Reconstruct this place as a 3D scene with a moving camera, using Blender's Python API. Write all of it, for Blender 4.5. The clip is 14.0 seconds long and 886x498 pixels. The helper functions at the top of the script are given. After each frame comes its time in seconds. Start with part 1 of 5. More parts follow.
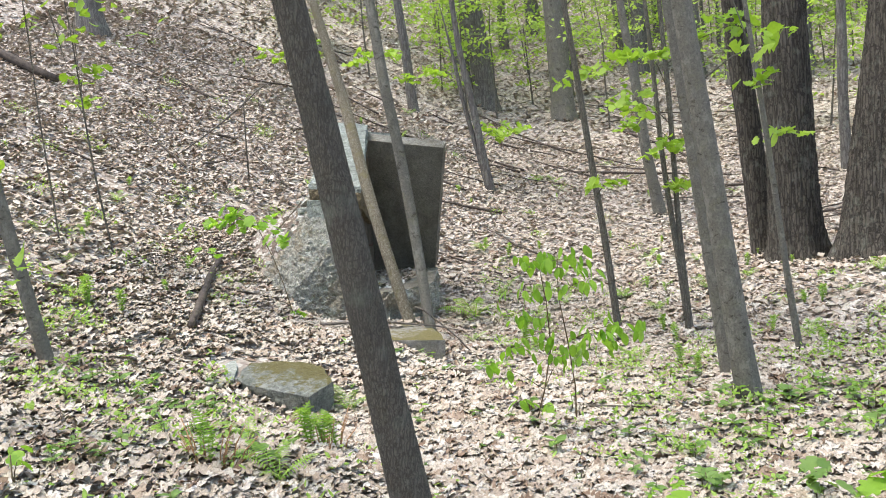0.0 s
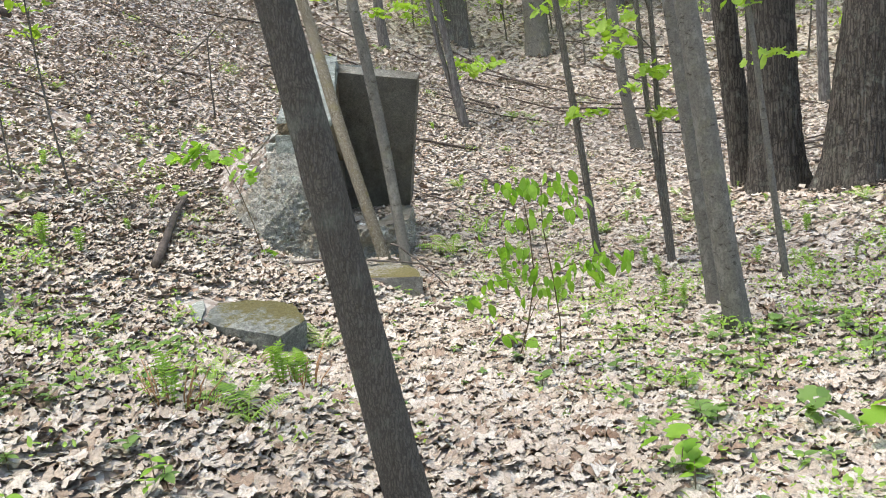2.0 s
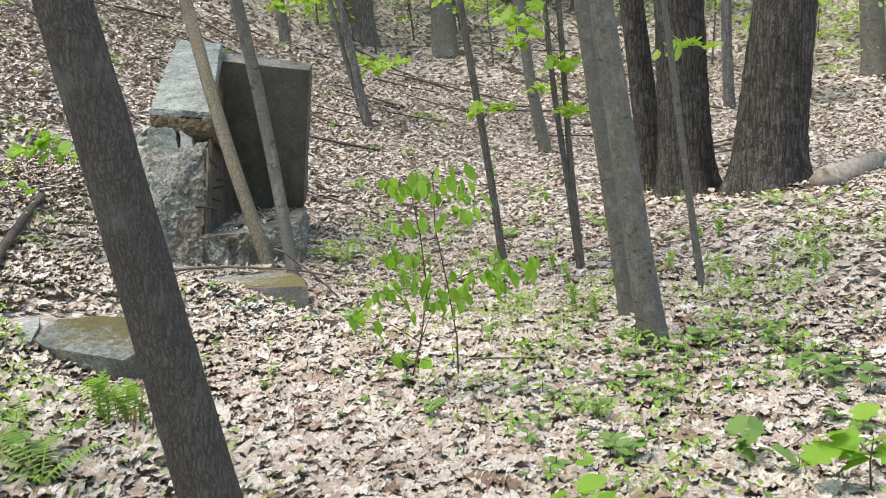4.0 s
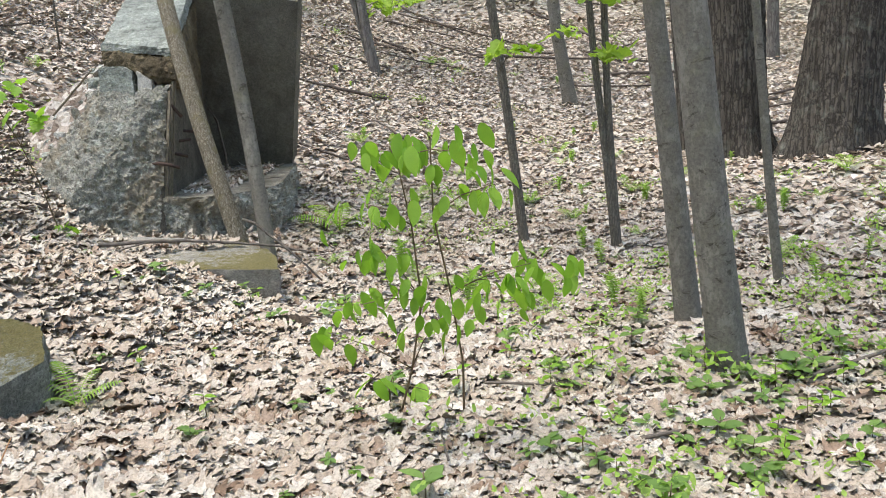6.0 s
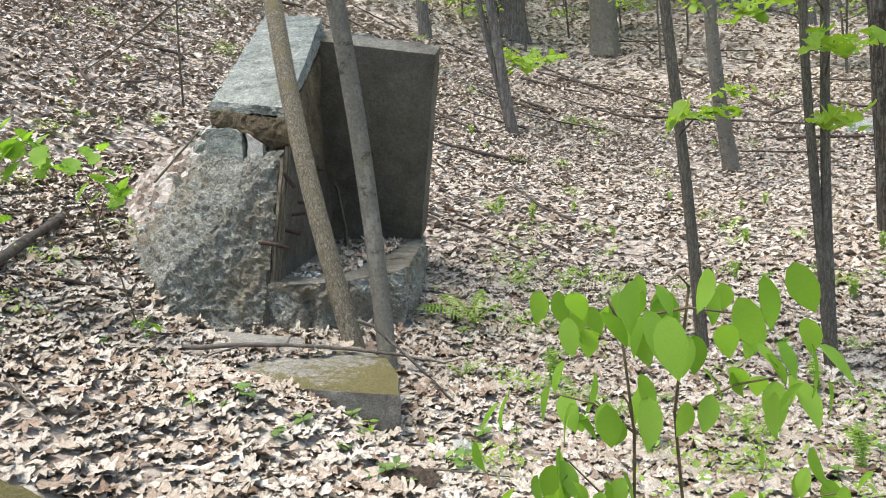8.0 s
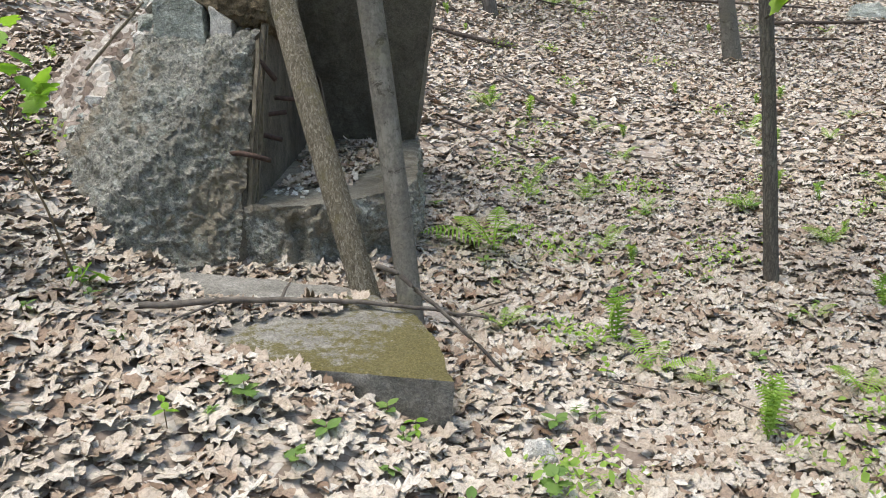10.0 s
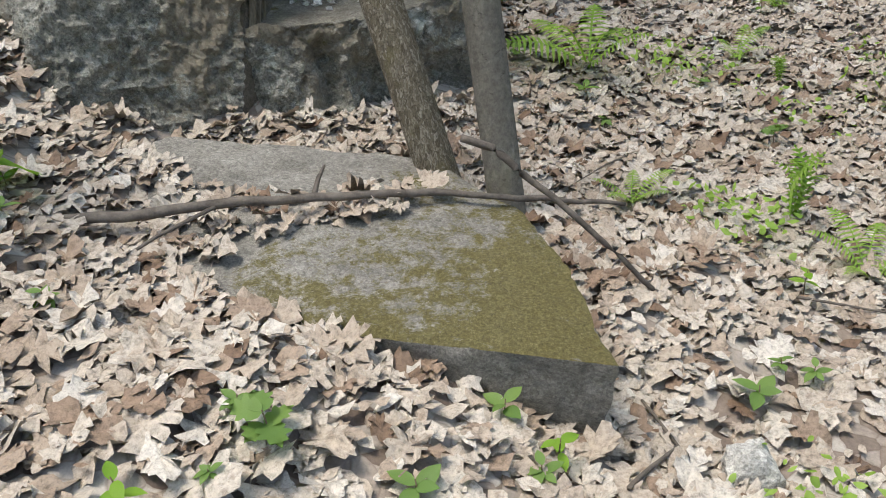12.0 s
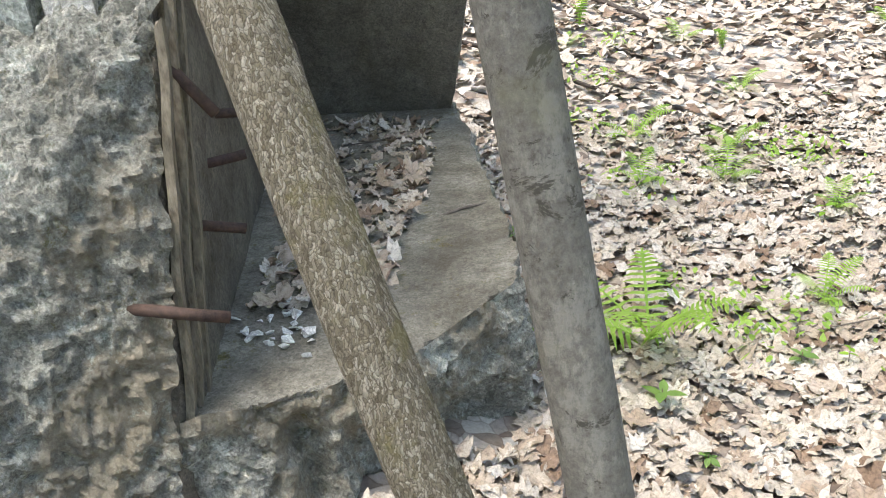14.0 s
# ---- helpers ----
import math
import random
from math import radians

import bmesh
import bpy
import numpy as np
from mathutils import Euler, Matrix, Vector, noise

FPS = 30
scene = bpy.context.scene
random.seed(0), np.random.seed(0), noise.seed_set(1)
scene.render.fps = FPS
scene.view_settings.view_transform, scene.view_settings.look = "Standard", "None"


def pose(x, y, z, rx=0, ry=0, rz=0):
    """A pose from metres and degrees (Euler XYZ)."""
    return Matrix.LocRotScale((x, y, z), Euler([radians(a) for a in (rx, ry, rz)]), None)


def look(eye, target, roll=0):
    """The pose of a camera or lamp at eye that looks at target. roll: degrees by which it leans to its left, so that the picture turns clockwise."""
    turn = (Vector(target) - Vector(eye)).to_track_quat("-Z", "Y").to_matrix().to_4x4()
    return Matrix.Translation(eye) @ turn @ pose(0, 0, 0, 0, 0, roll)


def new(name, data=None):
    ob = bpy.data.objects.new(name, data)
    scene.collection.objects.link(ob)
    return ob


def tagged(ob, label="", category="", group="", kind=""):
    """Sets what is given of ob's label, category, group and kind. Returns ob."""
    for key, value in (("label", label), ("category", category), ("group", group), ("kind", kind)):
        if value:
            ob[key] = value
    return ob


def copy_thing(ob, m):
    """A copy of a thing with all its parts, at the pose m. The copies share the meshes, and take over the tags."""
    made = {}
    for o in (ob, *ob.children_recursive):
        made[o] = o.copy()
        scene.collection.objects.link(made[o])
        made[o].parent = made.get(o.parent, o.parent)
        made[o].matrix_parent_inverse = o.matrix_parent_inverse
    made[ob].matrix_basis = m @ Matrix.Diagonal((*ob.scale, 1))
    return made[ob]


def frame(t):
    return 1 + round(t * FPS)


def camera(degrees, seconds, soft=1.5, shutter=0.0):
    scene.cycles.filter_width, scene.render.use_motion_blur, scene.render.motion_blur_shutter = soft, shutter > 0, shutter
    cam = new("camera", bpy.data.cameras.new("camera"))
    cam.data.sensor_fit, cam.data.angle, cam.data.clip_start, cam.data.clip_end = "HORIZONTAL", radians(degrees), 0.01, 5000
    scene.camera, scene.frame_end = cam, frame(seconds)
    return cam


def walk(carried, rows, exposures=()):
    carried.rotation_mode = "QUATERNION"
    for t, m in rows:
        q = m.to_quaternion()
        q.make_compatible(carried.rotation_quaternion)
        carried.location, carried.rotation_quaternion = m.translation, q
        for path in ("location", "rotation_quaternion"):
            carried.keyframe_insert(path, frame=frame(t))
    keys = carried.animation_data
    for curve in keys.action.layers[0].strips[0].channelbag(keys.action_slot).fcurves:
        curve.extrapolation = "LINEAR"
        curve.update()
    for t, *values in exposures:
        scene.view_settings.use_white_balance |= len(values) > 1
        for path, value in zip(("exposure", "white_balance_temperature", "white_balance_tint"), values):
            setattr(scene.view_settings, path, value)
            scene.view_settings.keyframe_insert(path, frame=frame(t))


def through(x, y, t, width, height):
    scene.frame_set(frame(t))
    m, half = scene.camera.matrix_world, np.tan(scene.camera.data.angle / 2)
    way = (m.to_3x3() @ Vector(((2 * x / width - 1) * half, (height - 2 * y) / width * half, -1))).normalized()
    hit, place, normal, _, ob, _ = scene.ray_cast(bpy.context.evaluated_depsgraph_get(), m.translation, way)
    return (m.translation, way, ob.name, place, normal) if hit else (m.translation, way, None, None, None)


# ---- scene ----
cam = camera(54.3, 14.0, 1.0)
PATH = [
    (0, (0.227, 0.198, 1.441), (0.175, 2.185, 1.214), -6.3),
    (0.5, (0.18, 0.176, 1.445), (0.032, 2.165, 1.29), -5.9),
    (1, (0.208, 0.207, 1.395), (0.087, 2.191, 1.171), -6.2),
    (1.5, (0.174, 0.358, 1.35), (0.085, 2.324, 0.996), -6.6),
    (2, (0.188, 0.495, 1.316), (0.181, 2.462, 0.954), -7.0),
    (2.5, (0.228, 0.688, 1.164), (0.233, 2.668, 0.881), -6.3),
    (3, (0.344, 0.871, 1.145), (0.275, 2.833, 0.762), -7.9),
    (3.5, (0.369, 1.018, 1.172), (0.451, 2.982, 0.801), -6.9),
    (3.7, (0.365, 1.092, 1.173), (0.529, 3.05, 0.801), -5.9),
    (5.8, (0.488, 2.451, 1.085), (0.739, 4.385, 0.641), -5.7),
    (6, (0.567, 2.624, 1.067), (0.72, 4.559, 0.584), -5.0),
    (6.5, (0.654, 2.946, 1.114), (0.656, 4.877, 0.592), -2.9),
    (7, (0.601, 3.303, 1.199), (0.434, 5.266, 0.852), -4.0),
    (7.5, (0.552, 3.642, 1.225), (0.418, 5.61, 0.894), -4.5),
    (8, (0.452, 3.983, 1.084), (0.333, 5.952, 0.751), -4.6),
    (8.5, (0.198, 4.293, 1.107), (0.15, 6.261, 0.754), -1.5),
    (8.7, (0.12, 4.445, 1.105), (0.053, 6.405, 0.713), -3.7),
    (10.8, (-0.131, 5.666, 0.929), (-0.089, 7.484, 0.095), -3.4),
    (11, (-0.168, 5.813, 0.879), (-0.12, 7.587, -0.043), -3.6),
    (11.5, (-0.226, 6.311, 0.85), (-0.275, 8.007, -0.209), -5.2),
    (12, (-0.31, 6.561, 0.895), (-0.391, 8.248, -0.175), -6.0),
    (12.5, (-0.412, 6.948, 0.892), (-0.393, 8.667, -0.131), -3.4),
    (13, (-0.462, 7.319, 0.886), (-0.406, 8.979, -0.228), -2.8),
    (13.5, (-0.443, 7.591, 1.012), (-0.457, 9.249, -0.106), -6.8),
    (14, (-0.476, 7.901, 1.118), (-0.417, 9.686, 0.218), -8.1),
]
walk(cam, [(t, look(eye, target, roll)) for t, eye, target, roll in PATH],
     [(0, 1.55), (3, 1.42), (6.5, 1.36), (8.5, 1.46), (11, 1.0), (12, 1.0), (12.5, 1.2), (13, 1.26), (13.5, 1.52), (14, 1.9)])

# ---- sky, sun, exposure ----
SUN_TURN, SUN_UP = radians(-100), radians(75)
world = bpy.data.worlds.new("sky")
scene.world = world
world.use_nodes = True
wn = world.node_tree
sky = wn.nodes.new("ShaderNodeTexSky")
sky.sky_type, sky.sun_disc = "NISHITA", False
sky.sun_elevation, sky.sun_rotation = SUN_UP, SUN_TURN
sky.dust_density, sky.air_density = 3.0, 1.2
wn.links.new(sky.outputs[0], wn.nodes["Background"].inputs[0])
wn.nodes["Background"].inputs[1].default_value = 0.15
sun = new("sun", bpy.data.lights.new("sun", "SUN"))
sun.data.energy, sun.data.angle, sun.data.color = 1.4, radians(20.0), (1.0, 0.95, 0.86)
away = Vector((math.sin(SUN_TURN) * math.cos(SUN_UP), math.cos(SUN_TURN) * math.cos(SUN_UP), math.sin(SUN_UP)))
sun.matrix_world = look(away * 40, (0, 0, 0))



# ---- materials ----
def material(name, rough=0.85):
    m = bpy.data.materials.new(name)
    m.use_nodes = True
    t = m.node_tree
    b = t.nodes["Principled BSDF"]
    b.inputs["Roughness"].default_value = rough
    b.inputs["Specular IOR Level"].default_value = 0.25
    return m, t, b


def node(t, kind, **values):
    n = t.nodes.new(kind)
    for k, v in values.items():
        n.inputs[k.replace("_", " ")].default_value = v
    return n


def ramp(t, source, stops):
    r = t.nodes.new("ShaderNodeValToRGB")
    e = r.color_ramp.elements
    while len(e) < len(stops):
        e.new(0.5)
    for el, (at, c) in zip(e, stops):
        el.position, el.color = at, (*c, 1)
    t.links.new(source, r.inputs[0])
    return r.outputs[0]


def grey(v):
    return (v, v, v)


def coords(t, scale=(1, 1, 1), where="Object"):
    c = t.nodes.new("ShaderNodeTexCoord")
    m = t.nodes.new("ShaderNodeMapping")
    m.inputs["Scale"].default_value = scale
    t.links.new(c.outputs[where], m.inputs[0])
    return m.outputs[0]


def noisy(t, vec, scale, detail=6.0, rough=0.6, distort=0.0):
    n = node(t, "ShaderNodeTexNoise", Scale=scale, Detail=detail, Roughness=rough, Distortion=distort)
    t.links.new(vec, n.inputs["Vector"])
    return n.outputs["Fac"]


def cells(t, vec, scale, feature="F1", out="Distance"):
    n = node(t, "ShaderNodeTexVoronoi", Scale=scale)
    n.feature = feature
    t.links.new(vec, n.inputs["Vector"])
    return n.outputs[out]


def mix(t, fac, a, b, mode="MIX"):
    n = t.nodes.new("ShaderNodeMix")
    n.data_type, n.blend_type = "RGBA", mode
    for sock, v in ((0, fac), (6, a), (7, b)):
        if isinstance(v, (float, int)):
            n.inputs[sock].default_value = v
        elif isinstance(v, tuple):
            n.inputs[sock].default_value = (*v, 1)
        else:
            t.links.new(v, n.inputs[sock])
    return n.outputs[2]


def bumped(t, b, heights):
    last = None
    for h, strength, dist in heights:
        n = node(t, "ShaderNodeBump", Strength=strength, Distance=dist)
        t.links.new(h, n.inputs["Height"])
        if last:
            t.links.new(last, n.inputs["Normal"])
        last = n.outputs[0]
    t.links.new(last, b.inputs["Normal"])


def island(t):
    return t.nodes.new("ShaderNodeNewGeometry").outputs["Random Per Island"]


LITTER_RAMP = [(0.0, (0.17, 0.11, 0.072)), (0.05, (0.28, 0.20, 0.142)), (0.16, (0.39, 0.318, 0.247)), (0.5, (0.47, 0.408, 0.335)),
               (0.85, (0.54, 0.488, 0.415)), (1.0, (0.62, 0.58, 0.515))]


def litter_material():
    m, t, b = material("dry_leaf", 0.6)
    v = coords(t)
    c = ramp(t, island(t), LITTER_RAMP)
    c = mix(t, 0.7, c, ramp(t, noisy(t, v, 70, 6, 0.75), [(0.34, grey(0.3)), (0.5, grey(0.95)), (0.66, grey(1.25))]), "MULTIPLY")
    c = mix(t, ramp(t, noisy(t, v, 26, 5, 0.7), [(0.56, grey(0.0)), (0.68, grey(0.55))]), c, (0.20, 0.14, 0.10))
    c = mix(t, ramp(t, noisy(t, v, 210, 3, 0.7), [(0.60, grey(0.0)), (0.70, grey(0.55))]), c, (0.12, 0.085, 0.06))
    c = mix(t, 0.35, c, ramp(t, noisy(t, v, 0.9, 3), [(0.35, (0.76, 0.70, 0.66)), (0.65, grey(1.0))]), "MULTIPLY")
    t.links.new(c, b.inputs["Base Color"])
    bumped(t, b, [(noisy(t, v, 60, 5, 0.7), 0.7, 0.012)])
    return m


def soil_material():
    m, t, b = material("leafy_soil", 0.95)
    v = coords(t)
    w = node(t, "ShaderNodeTexNoise", Scale=7.0, Detail=3.0)
    t.links.new(v, w.inputs["Vector"])
    bent = mix(t, 0.06, v, w.outputs["Color"])
    colour = node(t, "ShaderNodeTexVoronoi", Scale=16.0)
    t.links.new(bent, colour.inputs["Vector"])
    split = t.nodes.new("ShaderNodeSeparateColor")
    t.links.new(colour.outputs["Color"], split.inputs[0])
    c = ramp(t, split.outputs[0], [(0.0, (0.16, 0.12, 0.095)), (0.3, (0.31, 0.255, 0.21)), (0.6, (0.43, 0.38, 0.325)), (1.0, (0.57, 0.53, 0.475))])
    edge = cells(t, bent, 16.0, "DISTANCE_TO_EDGE")
    c = mix(t, ramp(t, edge, [(0.0, grey(0.55)), (0.06, grey(1.0))]), (0.13, 0.09, 0.065), c)
    c = mix(t, 0.6, c, ramp(t, noisy(t, v, 55, 6, 0.8), [(0.3, grey(0.35)), (0.65, grey(1.0))]), "MULTIPLY")
    c = mix(t, ramp(t, noisy(t, v, 0.55, 5), [(0.55, grey(0.0)), (0.7, grey(0.5))]), c, (0.13, 0.10, 0.07))
    t.links.new(c, b.inputs["Base Color"])
    bumped(t, b, [(split.outputs[1], 0.7, 0.03), (noisy(t, v, 40), 0.5, 0.01)])
    return m


def bark_material(name, dark, light, scale, lichen=(0.30, 0.33, 0.27), patch=0.5, relief=0.6, stretch=0.14, crack=0.7):
    m, t, b = material(name, 0.9)
    v = coords(t)
    long = coords(t, (1, 1, stretch))
    ridges = cells(t, mix(t, 0.08, long, noisy(t, v, 9)), scale, "DISTANCE_TO_EDGE")
    grain = noisy(t, long, scale * 2.2, 6, 0.7)
    c = ramp(t, grain, [(0.25, dark), (0.75, light)])
    c = mix(t, ramp(t, ridges, [(0.0, grey(crack)), (0.22, grey(0.0))]), c, tuple(x * 0.5 for x in dark))
    c = mix(t, ramp(t, noisy(t, v, 5.0, 5, 0.7), [(0.55, grey(0.0)), (0.70, grey(patch))]), c, lichen)
    c = mix(t, ramp(t, noisy(t, v, 2.0, 4), [(0.5, grey(0.0)), (0.75, grey(0.4))]), c, tuple(x * 0.6 for x in dark))
    t.links.new(c, b.inputs["Base Color"])
    bumped(t, b, [(ridges, relief, 0.02), (grain, 0.8, 0.02)])
    return m


def flaky_bark_material():
    m, t, b = material("scaly_tan_bark", 0.9)
    v = coords(t)
    long = coords(t, (1, 1, 0.3))
    warp = node(t, "ShaderNodeTexNoise", Scale=45.0, Detail=4.0)
    t.links.new(v, warp.inputs["Vector"])
    bent = mix(t, 0.02, long, warp.outputs["Color"])
    flake = t.nodes.new("ShaderNodeSeparateColor")
    t.links.new(cells(t, bent, 185, out="Color"), flake.inputs[0])
    edge = cells(t, bent, 185, "DISTANCE_TO_EDGE")
    c = ramp(t, flake.outputs[0], [(0.0, (0.16, 0.135, 0.09)), (0.5, (0.26, 0.225, 0.162)), (1.0, (0.42, 0.38, 0.30))])
    c = mix(t, ramp(t, edge, [(0.0, grey(0.75)), (0.12, grey(0.0))]), c, (0.06, 0.045, 0.03))
    c = mix(t, 0.6, c, ramp(t, noisy(t, long, 90, 6, 0.8), [(0.3, grey(0.45)), (0.65, grey(1.1))]), "MULTIPLY")
    c = mix(t, ramp(t, noisy(t, v, 6, 5, 0.75), [(0.54, grey(0.0)), (0.66, grey(0.6))]), c, (0.19, 0.165, 0.07))
    t.links.new(c, b.inputs["Base Color"])
    bumped(t, b, [(edge, 0.6, 0.02), (flake.outputs[1], 0.6, 0.012), (noisy(t, long, 90, 6, 0.8), 0.7, 0.012)])
    return m


def smooth_bark_material():
    m, t, b = material("smooth_grey_bark", 0.85)
    v = coords(t)
    flat = coords(t, (1, 1, 0.6))
    c = ramp(t, noisy(t, v, 60, 7, 0.8), [(0.3, (0.072, 0.066, 0.054)), (0.7, (0.19, 0.178, 0.15))])
    c = mix(t, ramp(t, noisy(t, coords(t, (1, 1, 0.55)), 13, 7, 0.8), [(0.52, grey(0.0)), (0.60, grey(0.5))]), c, (0.255, 0.243, 0.208))
    c = mix(t, ramp(t, noisy(t, coords(t, (1, 1, 1.6)), 6.5, 7, 0.8, 0.8), [(0.57, grey(0.0)), (0.61, grey(0.9))]), c, (0.05, 0.045, 0.034))
    c = mix(t, ramp(t, noisy(t, v, 3.3, 4, 0.7), [(0.55, grey(0.0)), (0.72, grey(0.45))]), c, (0.17, 0.165, 0.085))
    t.links.new(c, b.inputs["Base Color"])
    bumped(t, b, [(noisy(t, v, 90, 6, 0.8), 0.6, 0.006), (noisy(t, flat, 14, 5, 0.7), 0.5, 0.012)])
    return m


def stone_material(name, dark, light, aggregate=22.0, relief=0.6, moss=0.0, moss_front=None, stain=0.4, brown=0.0, strata=None):
    m, t, b = material(name, 0.93)
    v = coords(t)
    c = ramp(t, noisy(t, v, 4.5, 8, 0.72), [(0.34, dark), (0.66, light)])
    warp = node(t, "ShaderNodeTexNoise", Scale=aggregate * 1.3, Detail=4.0)
    t.links.new(v, warp.inputs["Vector"])
    bent = mix(t, 0.035, v, warp.outputs["Color"])
    chip = t.nodes.new("ShaderNodeSeparateColor")
    t.links.new(cells(t, bent, aggregate * 1.6, out="Color"), chip.inputs[0])
    crumb = t.nodes.new("ShaderNodeSeparateColor")
    t.links.new(cells(t, v, 150, out="Color"), crumb.inputs[0])
    grain = noisy(t, v, 260, 3, 0.7)
    pits = cells(t, bent, aggregate * 2.3)
    c = mix(t, min(1.0, 0.2 + relief * 0.5), c, ramp(t, chip.outputs[0], [(0.0, grey(0.62)), (0.6, grey(1.0)), (1.0, grey(1.25))]), "MULTIPLY")
    c = mix(t, min(1.0, 0.4 + 0.3 * relief), c, ramp(t, crumb.outputs[0], [(0.0, grey(0.5)), (0.5, grey(1.0)), (1.0, grey(1.4))]), "MULTIPLY")
    c = mix(t, 0.7, c, ramp(t, grain, [(0.3, grey(0.5)), (0.5, grey(1.0)), (0.72, grey(1.4))]), "MULTIPLY")
    c = mix(t, ramp(t, noisy(t, v, 30, 8, 0.85), [(0.38, grey(0.5)), (0.48, grey(0.0))]), c, tuple(x * 0.45 for x in dark))
    c = mix(t, ramp(t, pits, [(0.05, grey(0.55 * relief)), (0.2, grey(0.0))]), c, tuple(x * 0.3 for x in dark))
    c = mix(t, ramp(t, noisy(t, v, 80, 5, 0.85), [(0.58, grey(0.0)), (0.68, grey(0.6))]), c, tuple(min(1, x * 1.35) for x in light))
    c = mix(t, ramp(t, noisy(t, v, 1.7, 5, 0.65), [(0.48, grey(0.0)), (0.68, grey(stain))]), c, tuple(x * 0.55 for x in dark))
    bumps = [(noisy(t, v, 11, 9, 0.75), min(1, relief), 0.05 * relief), (chip.outputs[1], relief * 0.4, 0.02), (pits, relief * 0.6, 0.012), (grain, 0.5, 0.004)]
    if strata:
        layers = noisy(t, coords(t, strata), 5, 5, 0.6, 0.6)
        c = mix(t, 0.75, c, ramp(t, layers, [(0.36, grey(0.5)), (0.46, grey(1.0)), (0.53, grey(0.72)), (0.6, grey(1.12))]), "MULTIPLY")
        bumps.insert(0, (layers, 1.0, 0.03))
    if brown:
        c = mix(t, ramp(t, noisy(t, v, 3.1, 6, 0.7), [(0.5, grey(0.0)), (0.6, grey(brown))]), c, (0.25, 0.205, 0.14))
        c = mix(t, ramp(t, noisy(t, v, 5.3, 8, 0.85, 0.3), [(0.55, grey(0.0)), (0.61, grey(0.7))]), c, mix(t, ramp(t, grain, [(0.35, grey(0.0)), (0.65, grey(1.0))]), (0.33, 0.36, 0.32), (0.56, 0.58, 0.53)))
        c = mix(t, ramp(t, noisy(t, v, 7.7, 7, 0.85), [(0.61, grey(0.0)), (0.67, grey(0.8))]), c, (0.14, 0.13, 0.04))
    if moss:
        mask = mix(t, 0.35, noisy(t, v, 4.2, 8, 0.82), noisy(t, v, 22, 6, 0.85))
        if moss_front:
            g = t.nodes.new("ShaderNodeVectorMath")
            g.operation = "DOT_PRODUCT"
            t.links.new(v, g.inputs[0])
            g.inputs[1].default_value = moss_front[:3]
            a = node(t, "ShaderNodeMath")
            a.operation = "ADD"
            t.links.new(g.outputs["Value"], a.inputs[0])
            a.inputs[1].default_value = moss_front[3]
            clip = node(t, "ShaderNodeClamp", Min=-0.35, Max=0.35)
            t.links.new(a.outputs[0], clip.inputs[0])
            add = node(t, "ShaderNodeMath")
            add.operation = "ADD"
            t.links.new(mask, add.inputs[0])
            t.links.new(clip.outputs[0], add.inputs[1])
            mask = add.outputs[0]
        up = t.nodes.new("ShaderNodeSeparateXYZ")
        t.links.new(t.nodes.new("ShaderNodeNewGeometry").outputs["Normal"], up.inputs[0])
        level = ramp(t, up.outputs[2], [(0.45, grey(0.0)), (0.75, grey(1.0))])
        green = ramp(t, noisy(t, v, 120, 5, 0.85), [(0.3, (0.04, 0.035, 0.008)), (0.52, (0.125, 0.105, 0.028)), (0.64, (0.2, 0.175, 0.07)), (0.75, (0.34, 0.31, 0.2))])
        cover = ramp(t, mask, [(0.6 - 0.1 * moss, grey(0.0)), (0.66 - 0.1 * moss, grey(0.9))])
        bumps.append((noisy(t, v, 140, 4, 0.8), 0.6, 0.012))
        c = mix(t, mix(t, 1.0, cover, level, "MULTIPLY"), c, green)
    t.links.new(c, b.inputs["Base Color"])
    bumped(t, b, bumps)
    return m


def leaf_material(name, low, high, through=0.45):
    m, t, b = material(name, 0.5)
    info = t.nodes.new("ShaderNodeObjectInfo")
    add = node(t, "ShaderNodeMath")
    add.operation = "ADD"
    t.links.new(island(t), add.inputs[0])
    t.links.new(info.outputs["Random"], add.inputs[1])
    half = node(t, "ShaderNodeMath")
    half.operation = "MULTIPLY"
    half.inputs[1].default_value = 0.5
    t.links.new(add.outputs[0], half.inputs[0])
    c = ramp(t, half.outputs[0], [(0.1, low), (0.9, high)])
    c = mix(t, 0.35, c, ramp(t, noisy(t, coords(t), 40, 3), [(0.3, grey(0.6)), (0.7, grey(1.0))]), "MULTIPLY")
    t.links.new(c, b.inputs["Base Color"])
    tr = t.nodes.new("ShaderNodeBsdfTranslucent")
    t.links.new(mix(t, 1.0, c, (1.25, 1.3, 0.7), "MULTIPLY"), tr.inputs[0])
    ms = t.nodes.new("ShaderNodeMixShader")
    ms.inputs[0].default_value = through
    t.links.new(b.outputs[0], ms.inputs[1])
    t.links.new(tr.outputs[0], ms.inputs[2])
    t.links.new(ms.outputs[0], t.nodes["Material Output"].inputs[0])
    return m


def plain_material(name, dark, light, scale, rough=0.85, relief=0.5, stretch=(1, 1, 1)):
    m, t, b = material(name, rough)
    v = coords(t, stretch)
    n = noisy(t, v, scale, 6, 0.7)
    t.links.new(ramp(t, n, [(0.3, dark), (0.7, light)]), b.inputs["Base Color"])
    bumped(t, b, [(n, relief, 0.01)])
    return m


